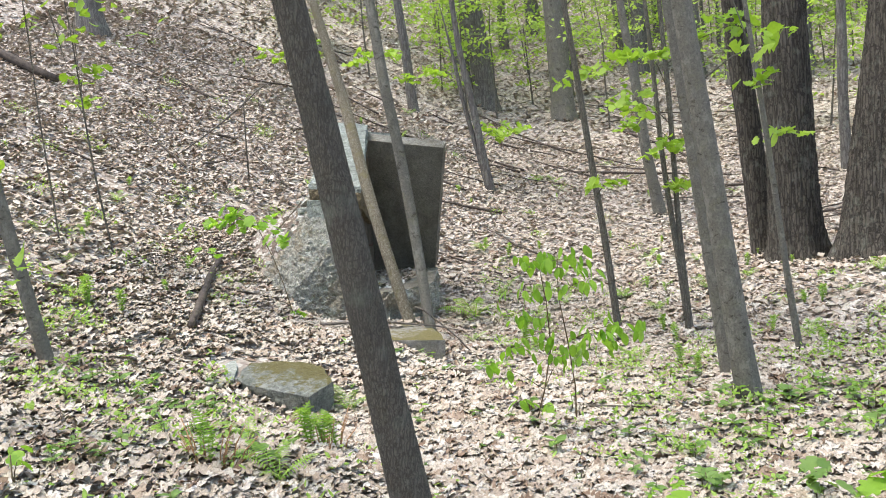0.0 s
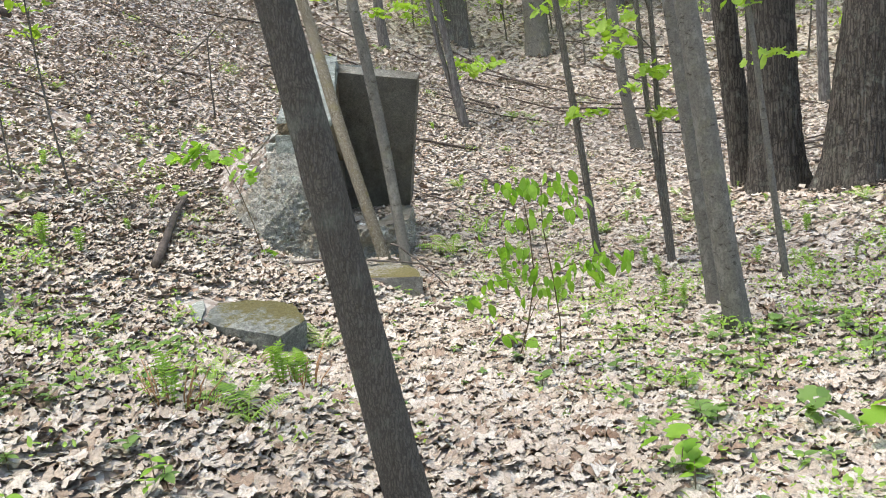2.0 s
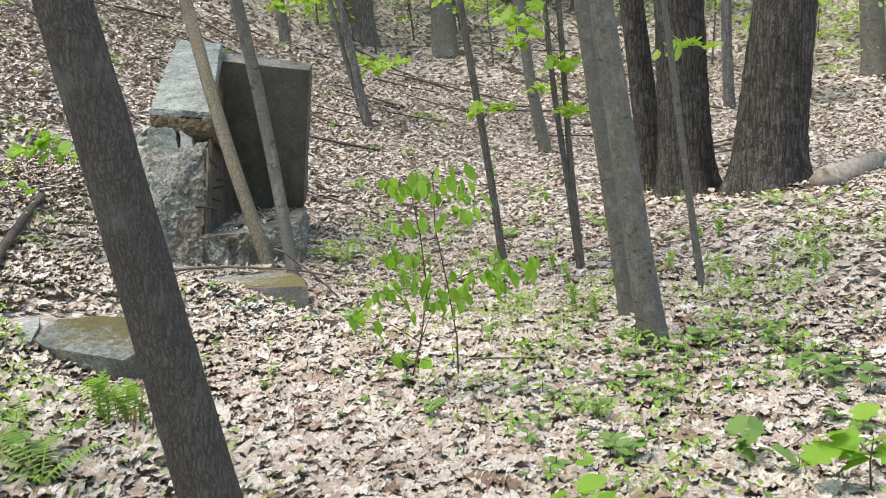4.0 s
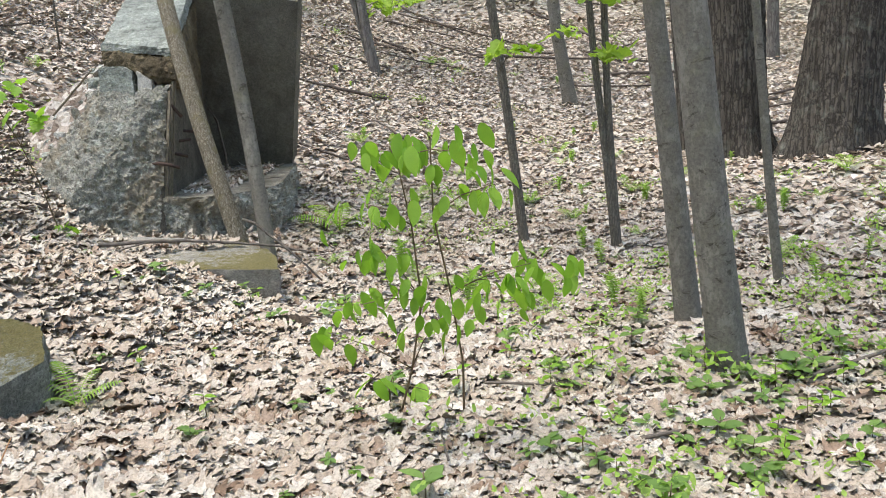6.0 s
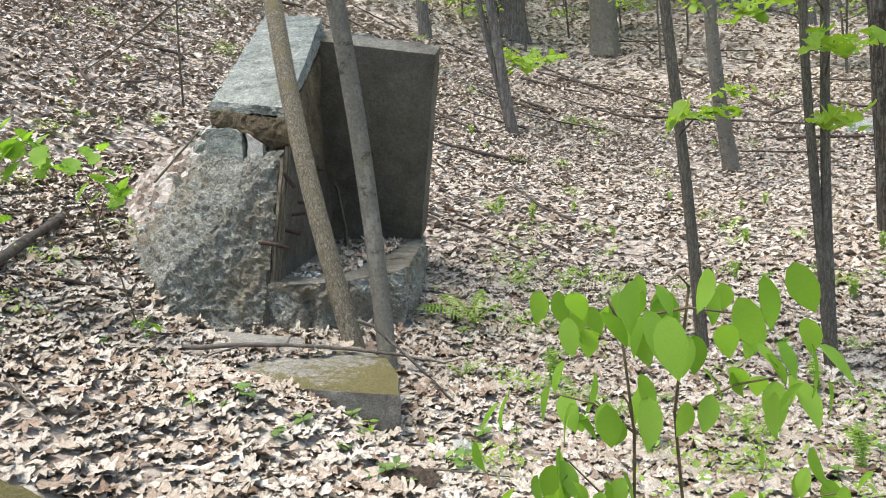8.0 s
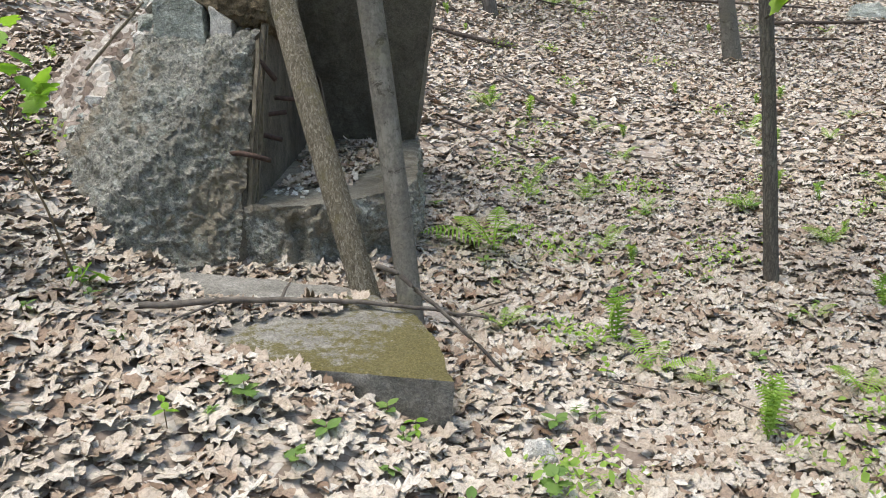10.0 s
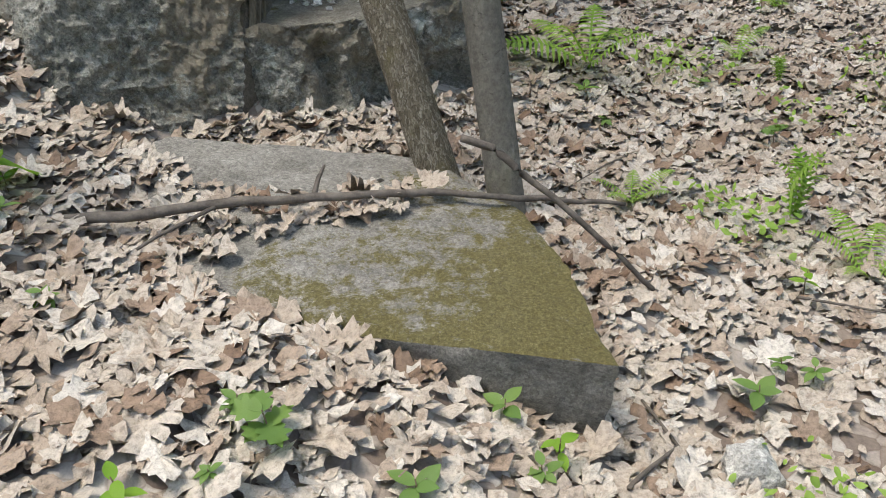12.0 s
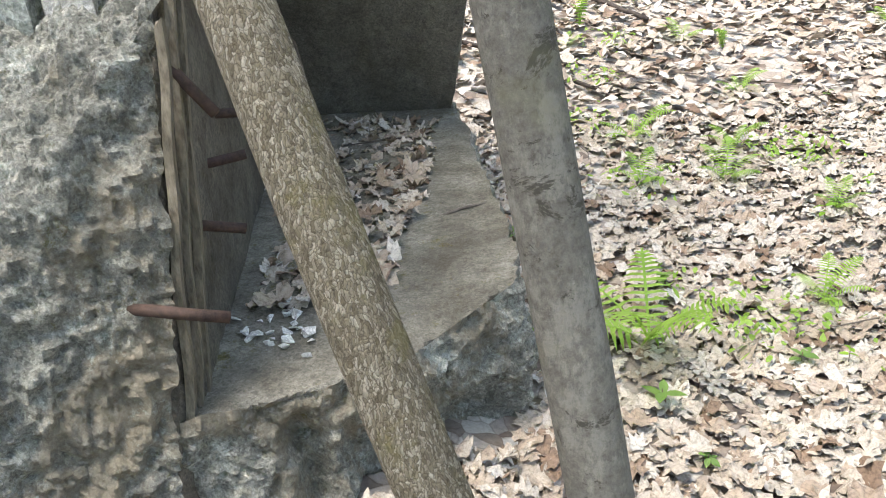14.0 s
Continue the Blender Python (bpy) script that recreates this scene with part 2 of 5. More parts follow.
M_LITTER, M_SOIL = litter_material(), soil_material()
M_OAK = bark_material("furrowed_oak_bark", (0.044, 0.038, 0.031), (0.15, 0.132, 0.108), 24, relief=1.0, patch=0.25, stretch=0.1, crack=0.95)
M_LEAN = bark_material("ridged_grey_bark", (0.095, 0.085, 0.07), (0.225, 0.205, 0.175), 95, relief=0.8, patch=0.3, stretch=0.2)
M_SCALY = flaky_bark_material()
M_SMOOTH = smooth_bark_material()
M_THIN = bark_material("dark_sapling_bark", (0.10, 0.09, 0.073), (0.235, 0.21, 0.172), 60, patch=0.35, relief=0.4)
M_FARBARK = bark_material("far_grey_bark", (0.10, 0.09, 0.08), (0.22, 0.205, 0.185), 20, patch=0.4)
M_ROUGH = stone_material("broken_concrete", (0.20, 0.195, 0.165), (0.385, 0.378, 0.33), 26, 0.9, stain=0.4, brown=0.6)
# Dark base colour includes the shade on the slab's overhanging face.
M_PLATE = stone_material("shaded_smooth_concrete", (0.115, 0.105, 0.085), (0.19, 0.176, 0.145), 40, 0.25, stain=0.5)
M_CAP = stone_material("lichen_grey_stone", (0.24, 0.26, 0.228), (0.41, 0.43, 0.385), 30, 0.6, stain=0.3, strata=(0.5, 2.6, 2.6))
M_SLAB = stone_material("mossy_concrete", (0.19, 0.178, 0.153), (0.36, 0.34, 0.30), 60, 0.4, moss=1.1, moss_front=(0.2, -0.12, 0.0, -0.02), stain=0.2)
M_BLOCK = stone_material("mossy_grey_stone", (0.14, 0.15, 0.13), (0.32, 0.33, 0.295), 30, 0.8, moss=1.25, moss_front=(0.25, 0.25, 0.0, 0.02))
M_LEDGE = stone_material("dirty_flat_concrete", (0.12, 0.105, 0.078), (0.315, 0.30, 0.255), 40, 0.35, moss=0.45, stain=0.6)
M_FORMED = stone_material("dark_formed_concrete", (0.07, 0.06, 0.045), (0.17, 0.15, 0.118), 40, 0.35, stain=0.6)
M_BROW = stone_material("brown_stained_concrete", (0.09, 0.07, 0.042), (0.235, 0.19, 0.12), 26, 0.8)
M_PALE = stone_material("pale_stone", (0.36, 0.35, 0.32), (0.62, 0.60, 0.55), 30, 0.5)
M_WHITE = stone_material("white_concrete_crumb", (0.5, 0.49, 0.46), (0.74, 0.73, 0.69), 60, 0.2, stain=0.1)
M_RUST = plain_material("rusty_steel", (0.03, 0.022, 0.018), (0.095, 0.058, 0.045), 40, 0.8)
M_BOARD = plain_material("weathered_board", (0.07, 0.058, 0.04), (0.25, 0.215, 0.16), 14, 0.9, 0.7, (5, 5, 0.5))
M_STICK = plain_material("dead_grey_wood", (0.06, 0.05, 0.042), (0.19, 0.162, 0.135), 22, 0.9, 0.8)
M_ROTTEN = plain_material("dark_rotten_wood", (0.03, 0.024, 0.02), (0.11, 0.09, 0.075), 18, 0.95, 0.9)
M_GREEN = leaf_material("spring_leaf", (0.20, 0.33, 0.03), (0.35, 0.50, 0.08))
M_SHRUB = leaf_material("bright_shrub_leaf", (0.18, 0.35, 0.035), (0.32, 0.50, 0.08), 0.5)
M_FERN = leaf_material("fern_green", (0.20, 0.34, 0.05), (0.33, 0.48, 0.11))
M_HERB = leaf_material("herb_green", (0.13, 0.23, 0.06), (0.24, 0.36, 0.10), 0.4)
M_FARLEAF = leaf_material("far_spring_leaf", (0.20, 0.32, 0.05), (0.38, 0.50, 0.12), 0.5)
M_STEM = plain_material("green_brown_stem", (0.10, 0.075, 0.045), (0.20, 0.15, 0.09), 30)
M_DEADFERN = plain_material("dead_fern_stalk", (0.22, 0.11, 0.05), (0.42, 0.25, 0.13), 20)


# ---- building helpers ----
def mesh_from(name, verts, faces, mat, smooth=True):
    me = bpy.data.meshes.new(name)
    me.from_pydata([tuple(map(float, v)) for v in verts], [], faces)
    me.materials.append(mat)
    if smooth:
        me.polygons.foreach_set("use_smooth", [True] * len(me.polygons))
    me.update()
    return me


def tri_mesh(name, verts, tris, mat, smooth=False):
    """A mesh of triangles from arrays."""
    me = bpy.data.meshes.new(name)
    nv, nt = len(verts), len(tris)
    me.vertices.add(nv)
    me.vertices.foreach_set("co", np.asarray(verts, np.float32).ravel())
    me.loops.add(nt * 3)
    me.loops.foreach_set("vertex_index", np.asarray(tris, np.int32).ravel())
    me.polygons.add(nt)
    me.polygons.foreach_set("loop_start", np.arange(0, nt * 3, 3, dtype=np.int32))
    me.polygons.foreach_set("loop_total", np.full(nt, 3, np.int32))
    if smooth:
        me.polygons.foreach_set("use_smooth", np.ones(nt, bool))
    me.materials.append(mat)
    me.update(calc_edges=True)
    return me


def part(name, data, parent, at=(0, 0, 0), label="", turn=None, size=1.0):
    ob = new(name, data)
    ob.parent = parent
    ob.matrix_basis = Matrix.LocRotScale(at, turn, (size, size, size))
    if label:
        tagged(ob, label)
    return ob


def thing(name, at, label, category, group="", kind="", data=None):
    ob = new(name, data)
    ob.location = at
    return tagged(ob, label, category, group, kind)


def bm_mesh(bm, name, mat, smooth=True):
    me = bpy.data.meshes.new(name)
    bm.to_mesh(me)
    bm.free()
    me.materials.append(mat)
    me.polygons.foreach_set("use_smooth", [smooth] * len(me.polygons))
    return me


def hull_stone(name, points, mat, edge=0.05, amp=0.02, freq=4.0, fine=0.3, origin=(0, 0, 0), calm=(), dents=(), second=None, near=None):
    """A broken stone: the hull of its corners, refined, with a rough surface and crisp edges. calm: directions in which its faces are
    smooth; dents: hollows as place, radius and depth; second: another material and the direction of its faces; near: y past which it is coarser."""
    bm = bmesh.new()
    for p in points:
        bm.verts.new(Vector(p) - Vector(origin))
    bmesh.ops.convex_hull(bm, input=bm.verts)
    bmesh.ops.delete(bm, geom=[v for v in bm.verts if not v.link_faces], context="VERTS")
    bmesh.ops.recalc_face_normals(bm, faces=bm.faces)
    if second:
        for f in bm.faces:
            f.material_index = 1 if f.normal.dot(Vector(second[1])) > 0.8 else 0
    for _ in range(8):
        long = [e for e in bm.edges if e.calc_length() > edge * (1 if near is None or min(v.co.y for v in e.verts) + origin[1] < near else 3)]
        if not long or len(bm.verts) > 40000:
            break
        bmesh.ops.subdivide_edges(bm, edges=long, cuts=1)
        bmesh.ops.triangulate(bm, faces=[f for f in bm.faces if len(f.verts) > 3])
    bm.normal_update()
    moves = []
    for v in bm.verts:
        p = v.co + Vector(origin)
        k = 0.12 if any(v.normal.dot(Vector(q)) > 0.8 for q in calm) else 1.0
        n = noise.fractal(p * freq, 0.9, 2.1, 3) * amp
        n += fine * amp * (1.1 * noise.fractal(p * freq * 5.5, 0.6, 2.2, 4) + 0.5 * (0.45 - noise.voronoi(p * freq * 8)[0][0]))
        n *= k
        for q, r, deep in dents:
            f = (p - Vector(q)).length / r
            if f < 1:
                n -= deep * (1 - f * f) ** 1.5
        moves.append(v.normal * n)
    for v, m in zip(bm.verts, moves):
        v.co += m
    me = bm_mesh(bm, name, mat)
    if second:
        me.materials.append(second[0])
    me.set_sharp_from_angle(angle=radians(38))
    return me


def tube(path, radii, sides=10, cap=True):
    """Vertices and faces of a round rod along a path."""
    verts, faces = [], []
    path = [Vector(p) for p in path]
    for i, p in enumerate(path):
        d = (path[min(i + 1, len(path) - 1)] - path[max(i - 1, 0)]).normalized()
        a = d.orthogonal().normalized() if abs(d.z) < 0.9 else Vector((1, 0, 0))
        a = (a - d * a.dot(d)).normalized()
        b = d.cross(a)
        for s in range(sides):
            q = 2 * math.pi * s / sides
            verts.append(p + (a * math.cos(q) + b * math.sin(q)) * radii[i])
    n = len(path)
    for i in range(n - 1):
        for s in range(sides):
            k = (s + 1) % sides
            faces.append((i * sides + s, i * sides + k, (i + 1) * sides + k, (i + 1) * sides + s))
    if cap:
        faces += [tuple(range(sides - 1, -1, -1)), tuple((n - 1) * sides + s for s in range(sides))]
    return verts, faces


def rod_mesh(name, path, radii, mat, sides=10, wobble=0.0):
    v, f = tube(path, radii, sides)
    if wobble:
        v = [p + noise.noise_vector(p * 9) * wobble for p in v]
    return mesh_from(name, v, f, mat)


# ---- ground ----
HILL = (-0.309, 1.815, -0.663, 1.409, -1.948, 1.165, 0.4, -0.518)
SWELLS = ((-3, 3, 1.4, 0.144), (-1, 3.5, 1.4, 0.222), (1, 3, 1.4, 0.028), (3, 4, 1.4, -0.253), (-2.4, 6, 1.4, -0.178), (-0.9, 5.6, 1.4, -0.066),
          (0.8, 5.6, 1.4, -0.08), (2.6, 6.4, 1.4, 0.016), (-2.2, 8.2, 1.4, -0.046), (-0.9, 7.6, 1.4, 0.144), (0.3, 8, 1.4, -0.11),
          (1.6, 8.4, 1.4, -0.144), (3.4, 9, 1.4, -0.098), (-3.4, 11, 2.2, -0.295), (0.6, 11, 2.2, -0.111), (2.6, 12, 2.2, -0.15))
SWELLS_FAR = ((-1, 14, 3.2, -0.169), (2, 17, 3.2, 0.394), (5, 17, 3.2, -0.665), (-6, 17, 3.2, -0.395), (-2.15, 10.75, 0.5, 0.42), (-0.72, 7.82, 0.24, 0.08), (-0.85, 8.6, 0.35, -0.09), (-1.1, 5.7, 0.4, -0.08), (0.08, 8.02, 0.22, -0.09),
              (-1.28, 9.1, 0.2, -0.17), (-0.75, 9.3, 0.22, -0.08), (-0.06, 3.35, 0.45, -0.16))


def soft(v):
    return np.log1p(np.exp(np.clip(v, -40, 40)))


def ground(x, y):
    x, y = np.asarray(x, float), np.asarray(y, float)
    z = HILL[0] + HILL[1] * x * 0.1 + HILL[2] * y * 0.1 + HILL[3] * soft((-x + 0.1 * y - 1.0) / 1.5) + HILL[4] * soft((-x - 6) / 4)
    z = z + HILL[5] * soft((y - 16) / 4) + HILL[6] * soft((y - 30) / 8) + HILL[7] * soft((x - 4) / 2)
    for a, b, s, h in SWELLS + SWELLS_FAR:
        z = z + h * np.exp(-((x - a) ** 2 + (y - b) ** 2) / (2 * s * s))
    return z


def surface(x, y):
    """The ground with its small humps and hollows."""
    rough = 0.02 * np.sin(x * 7.3 + 2 * np.sin(y * 3.1)) * np.sin(y * 6.1 + 1.7 * np.sin(x * 4.3)) + 0.012 * np.sin(x * 17 + y * 9) * np.sin(y * 15 - x * 6)
    return ground(x, y) + rough * np.clip(1.5 - np.hypot(x, y - 6) / 30, 0, 1)


def gz(x, y):
    return float(ground(x, y))


def spaced(lo, hi, step, far):
    near = list(np.arange(lo, hi + step / 2, step))
    up, d = [], step
    while (up[-1] if up else hi) < far:
        d *= 1.12
        up.append((up[-1] if up else hi) + d)
    down, d = [], step
    while (down[-1] if down else lo) > -far:
        d *= 1.12
        down.append((down[-1] if down else lo) - d)
    return np.array(down[::-1] + near + up)


def build_ground():
    xs, ys = spaced(-4, 5, 0.06, 260), spaced(0, 13, 0.06, 260)
    X, Y = np.meshgrid(xs, ys)
    Z = surface(X, Y)
    w, h = len(xs), len(ys)
    i = np.arange((h - 1) * (w - 1))
    a = (i // (w - 1)) * w + i % (w - 1)
    tris = np.concatenate([np.stack([a, a + 1, a + w + 1], 1), np.stack([a, a + w + 1, a + w], 1)])
    me = tri_mesh("ground", np.stack([X, Y, Z], -1).reshape(-1, 3), tris, M_SOIL, True)
    tagged(new("ground", me), "forest floor of brown soil under dry leaves", "ground", kind="structure")


build_ground()


# ---- dead leaves ----
def inside(x, y, poly):
    hit = np.zeros(x.shape, bool)
    for (x0, y0), (x1, y1) in zip(poly, poly[1:] + poly[:1]):
        if y0 != y1:
            hit ^= ((y0 > y) != (y1 > y)) & (x < (x1 - x0) * (y - y0) / (y1 - y0) + x0)
    return hit


RUIN_PLAN = [(-2.0, 9.75), (-1.55, 9.15), (-1.1, 9.3), (-0.25, 9.7), (-0.2, 12.0), (-1.3, 12.2), (-1.75, 11.4), (-1.7, 10.3)]
SLAB_PLAN = [(-1.3, 9.1), (-0.45, 8.95), (-0.2, 8.62), (-0.05, 7.92), (-0.6, 8.03), (-1.0, 8.2), (-1.1, 8.5)]
BLOCK_PLAN = [(-0.78, 6.02), (-0.94, 6.3), (-1.57, 6.75), (-1.8, 6.5), (-1.47, 6.1), (-0.92, 5.78)]


OAK_SIDE = ((0.02, -0.5), (0.10, -0.39), (0.21, -0.37), (0.24, -0.28), (0.14, -0.19), (0.27, -0.13), (0.31, -0.02), (0.17, 0.06), (0.31, 0.12), (0.35, 0.24), (0.21, 0.28), (0.20, 0.41), (0.09, 0.5), (0.0, 0.5))
MAPLE_SIDE = ((0.02, -0.5), (0.22, -0.44), (0.36, -0.28), (0.42, -0.16), (0.31, -0.06), (0.44, 0.04), (0.47, 0.15), (0.26, 0.17), (0.27, 0.36), (0.13, 0.35), (0.0, 0.53))
OVAL_SIDE = ((0.0, -0.5), (0.22, -0.22), (0.28, 0.05), (0.17, 0.32), (0.0, 0.52))
LOZENGE_SIDE = ((0.0, -0.5), (0.33, 0.05), (0.0, 0.5))
DIAMOND_SIDE = ((0.0, -0.5), (0.30, -0.1), (0.26, 0.2), (0.0, 0.5))


def outline(side):
    """A leaf of length 1 along y from one half of its edge."""
    return np.array(list(side) + [(-x, y) for x, y in side[-2:0:-1]] + ([(-side[0][0], side[0][1])] if side[0][0] else []))


def leaves(x, y, z, size, side, rng, tilt=0.2, curl=0.45, rough=0.1, crumple=0.028):
    """Fans of triangles: one curled leaf at every place."""
    n = len(x)
    o = outline(side)
    points = len(o)
    jit = 1 + rng.normal(0, rough * 0.6, (n, points, 1))
    flat = o[None] * jit * np.stack([rng.uniform(0.75, 1.15, n), np.ones(n)], 1)[:, None, :]
    k1, k2 = rng.normal(0, curl, (n, 1)), rng.normal(0, curl * 1.3, (n, 1))
    lift = k1 * flat[..., 1] ** 2 + k2 * flat[..., 0] ** 2 * 2 + rng.normal(0, crumple, (n, points))
    local = np.concatenate([np.zeros((n, 1, 3)), np.concatenate([flat, lift[..., None]], 2)], 1)
    a, tx, ty = rng.uniform(0, 2 * np.pi, n), rng.normal(0, tilt, n), rng.normal(0, tilt, n)
    ca, sa = np.cos(a), np.sin(a)
    L = local * size[:, None, None]
    X = L[..., 0] * ca[:, None] - L[..., 1] * sa[:, None]
    Y = L[..., 0] * sa[:, None] + L[..., 1] * ca[:, None]
    Z = L[..., 2] + X * tx[:, None] + Y * ty[:, None]
    verts = np.stack([X + x[:, None], Y + y[:, None], Z + z[:, None]], -1)
    k = np.arange(points)
    fan = np.stack([np.zeros(points, int), 1 + k, 1 + (k + 1) % points], 1)
    tris = (fan[None] + (np.arange(n) * (points + 1))[:, None, None]).reshape(-1, 3)
    return verts.reshape(-1, 3), tris


def scatter(rng, n, x0, x1, y0, y1):
    return rng.uniform(x0, x1, n), rng.uniform(y0, y1, n)


def lay_litter():
    rng = np.random.default_rng(5)
    zones = [("near", 24000, (-3.2, 3.6, 1.5, 12.5), OAK_SIDE, (0.06, 0.15)), ("near", 4500, (-3.2, 3.6, 1.5, 6.0), OAK_SIDE, (0.05, 0.12)), ("near", 6000, (-3.2, 3.6, 1.5, 12.5), MAPLE_SIDE, (0.06, 0.11)),
             ("near", 46000, (-3.2, 3.6, 1.5, 12.5), DIAMOND_SIDE, (0.025, 0.075)), ("middle", 150000, (-9, 11, -4, 24), DIAMOND_SIDE, (0.06, 0.135)),
             ("far", 135000, (-24, 30, 6, 60), LOZENGE_SIDE, (0.09, 0.24))]
    vs, ts, base = [], [], 0
    for kind, n, box, side, (s0, s1) in zones:
        x, y = scatter(rng, n, *box)
        keep = ~(inside(x, y, RUIN_PLAN) | inside(x, y, SLAB_PLAN) | inside(x, y, BLOCK_PLAN))
        bare = np.sin(x * 1.9 + 1.3 * np.sin(y * 1.1)) * np.sin(y * 1.7 + x * 0.6)
        keep &= (bare < 0.8) | (rng.random(n) < 0.45)
        keep &= (np.hypot((x + 0.07) / 1.5, y - 7.34) > 0.11) | (rng.random(n) < 0.2)
        if kind == "middle":
            keep &= ~((x > -3) & (x < 3.4) & (y > 1.7) & (y < 12.3))
        if kind == "far":
            keep &= ~((x > -8.6) & (x < 10.6) & (y < 23.5))
        x, y = x[keep], y[keep]
        s = rng.uniform(s0, s1, len(x))
        z = surface(x, y) + (rng.uniform(0.006, 0.036, len(x)) if kind == "near" else rng.uniform(0.012, 0.07, len(x)))
        v, t = leaves(x, y, z, s, side, rng, 0.13 if kind == "near" else 0.2, 0.38 if kind == "near" else 0.5, crumple=0.06)
        vs.append(v), ts.append(t + base)
        base += len(v)
    me = tri_mesh("leaf_litter", np.concatenate(vs), np.concatenate(ts), M_LITTER, True)
    tagged(new("leaf_litter", me), "dry tan and brown oak leaves covering the forest floor", "leaf litter", kind="stuff")
    # leaves caught on the ledge and the slab
    for label, n, poly, plane, box in (
            ("dry brown leaves caught on the concrete ledge", 280, [(-0.95, 9.95), (-0.6, 9.95), (-0.45, 10.6), (-0.3, 11.6), (-1.2, 12.0), (-0.9, 10.6)], (-0.02, -0.05, 9.5), (-1.2, -0.2, 9.8, 12)),
            ("dry leaves lying along a stick on the slab", 200, [(-1.35, 9.0), (-1.1, 8.75), (-0.9, 8.62), (-0.4, 8.68), (-0.42, 8.55), (-0.75, 8.46), (-0.95, 8.3), (-1.25, 8.35), (-1.6, 8.7)], (-0.235, -0.01, 8.5), (-1.6, -0.1, 8.1, 9.1)),
            ("brown leaves drifted against the broken concrete", 320, [(-1.4, 9.0), (-0.3, 8.95), (-0.2, 9.7), (-0.3, 9.75), (-1.15, 9.3)], (-0.43, -0.1, 9.1), (-1.4, -0.2, 8.9, 9.8))):
        x, y = scatter(rng, n * 3, *box)
        k = inside(x, y, poly)
        x, y = x[k], y[k]
        z = plane[0] + plane[1] * (y - plane[2]) + (-0.07 * (x + 0.6) if "slab" in label else 0) + rng.uniform(0.012, 0.04, len(x))
        if "drifted" in label:
            z = surface(x, y) + rng.uniform(0.01, 0.06, len(x))
        v, t = leaves(x, y, z, rng.uniform(0.05, 0.11, len(x)), OAK_SIDE, rng, 0.22, 0.6, crumple=0.06)
        tagged(new("caught_leaves", tri_mesh("caught_leaves", v, t, M_LITTER, True)), label, "leaf litter", kind="stuff")


lay_litter()


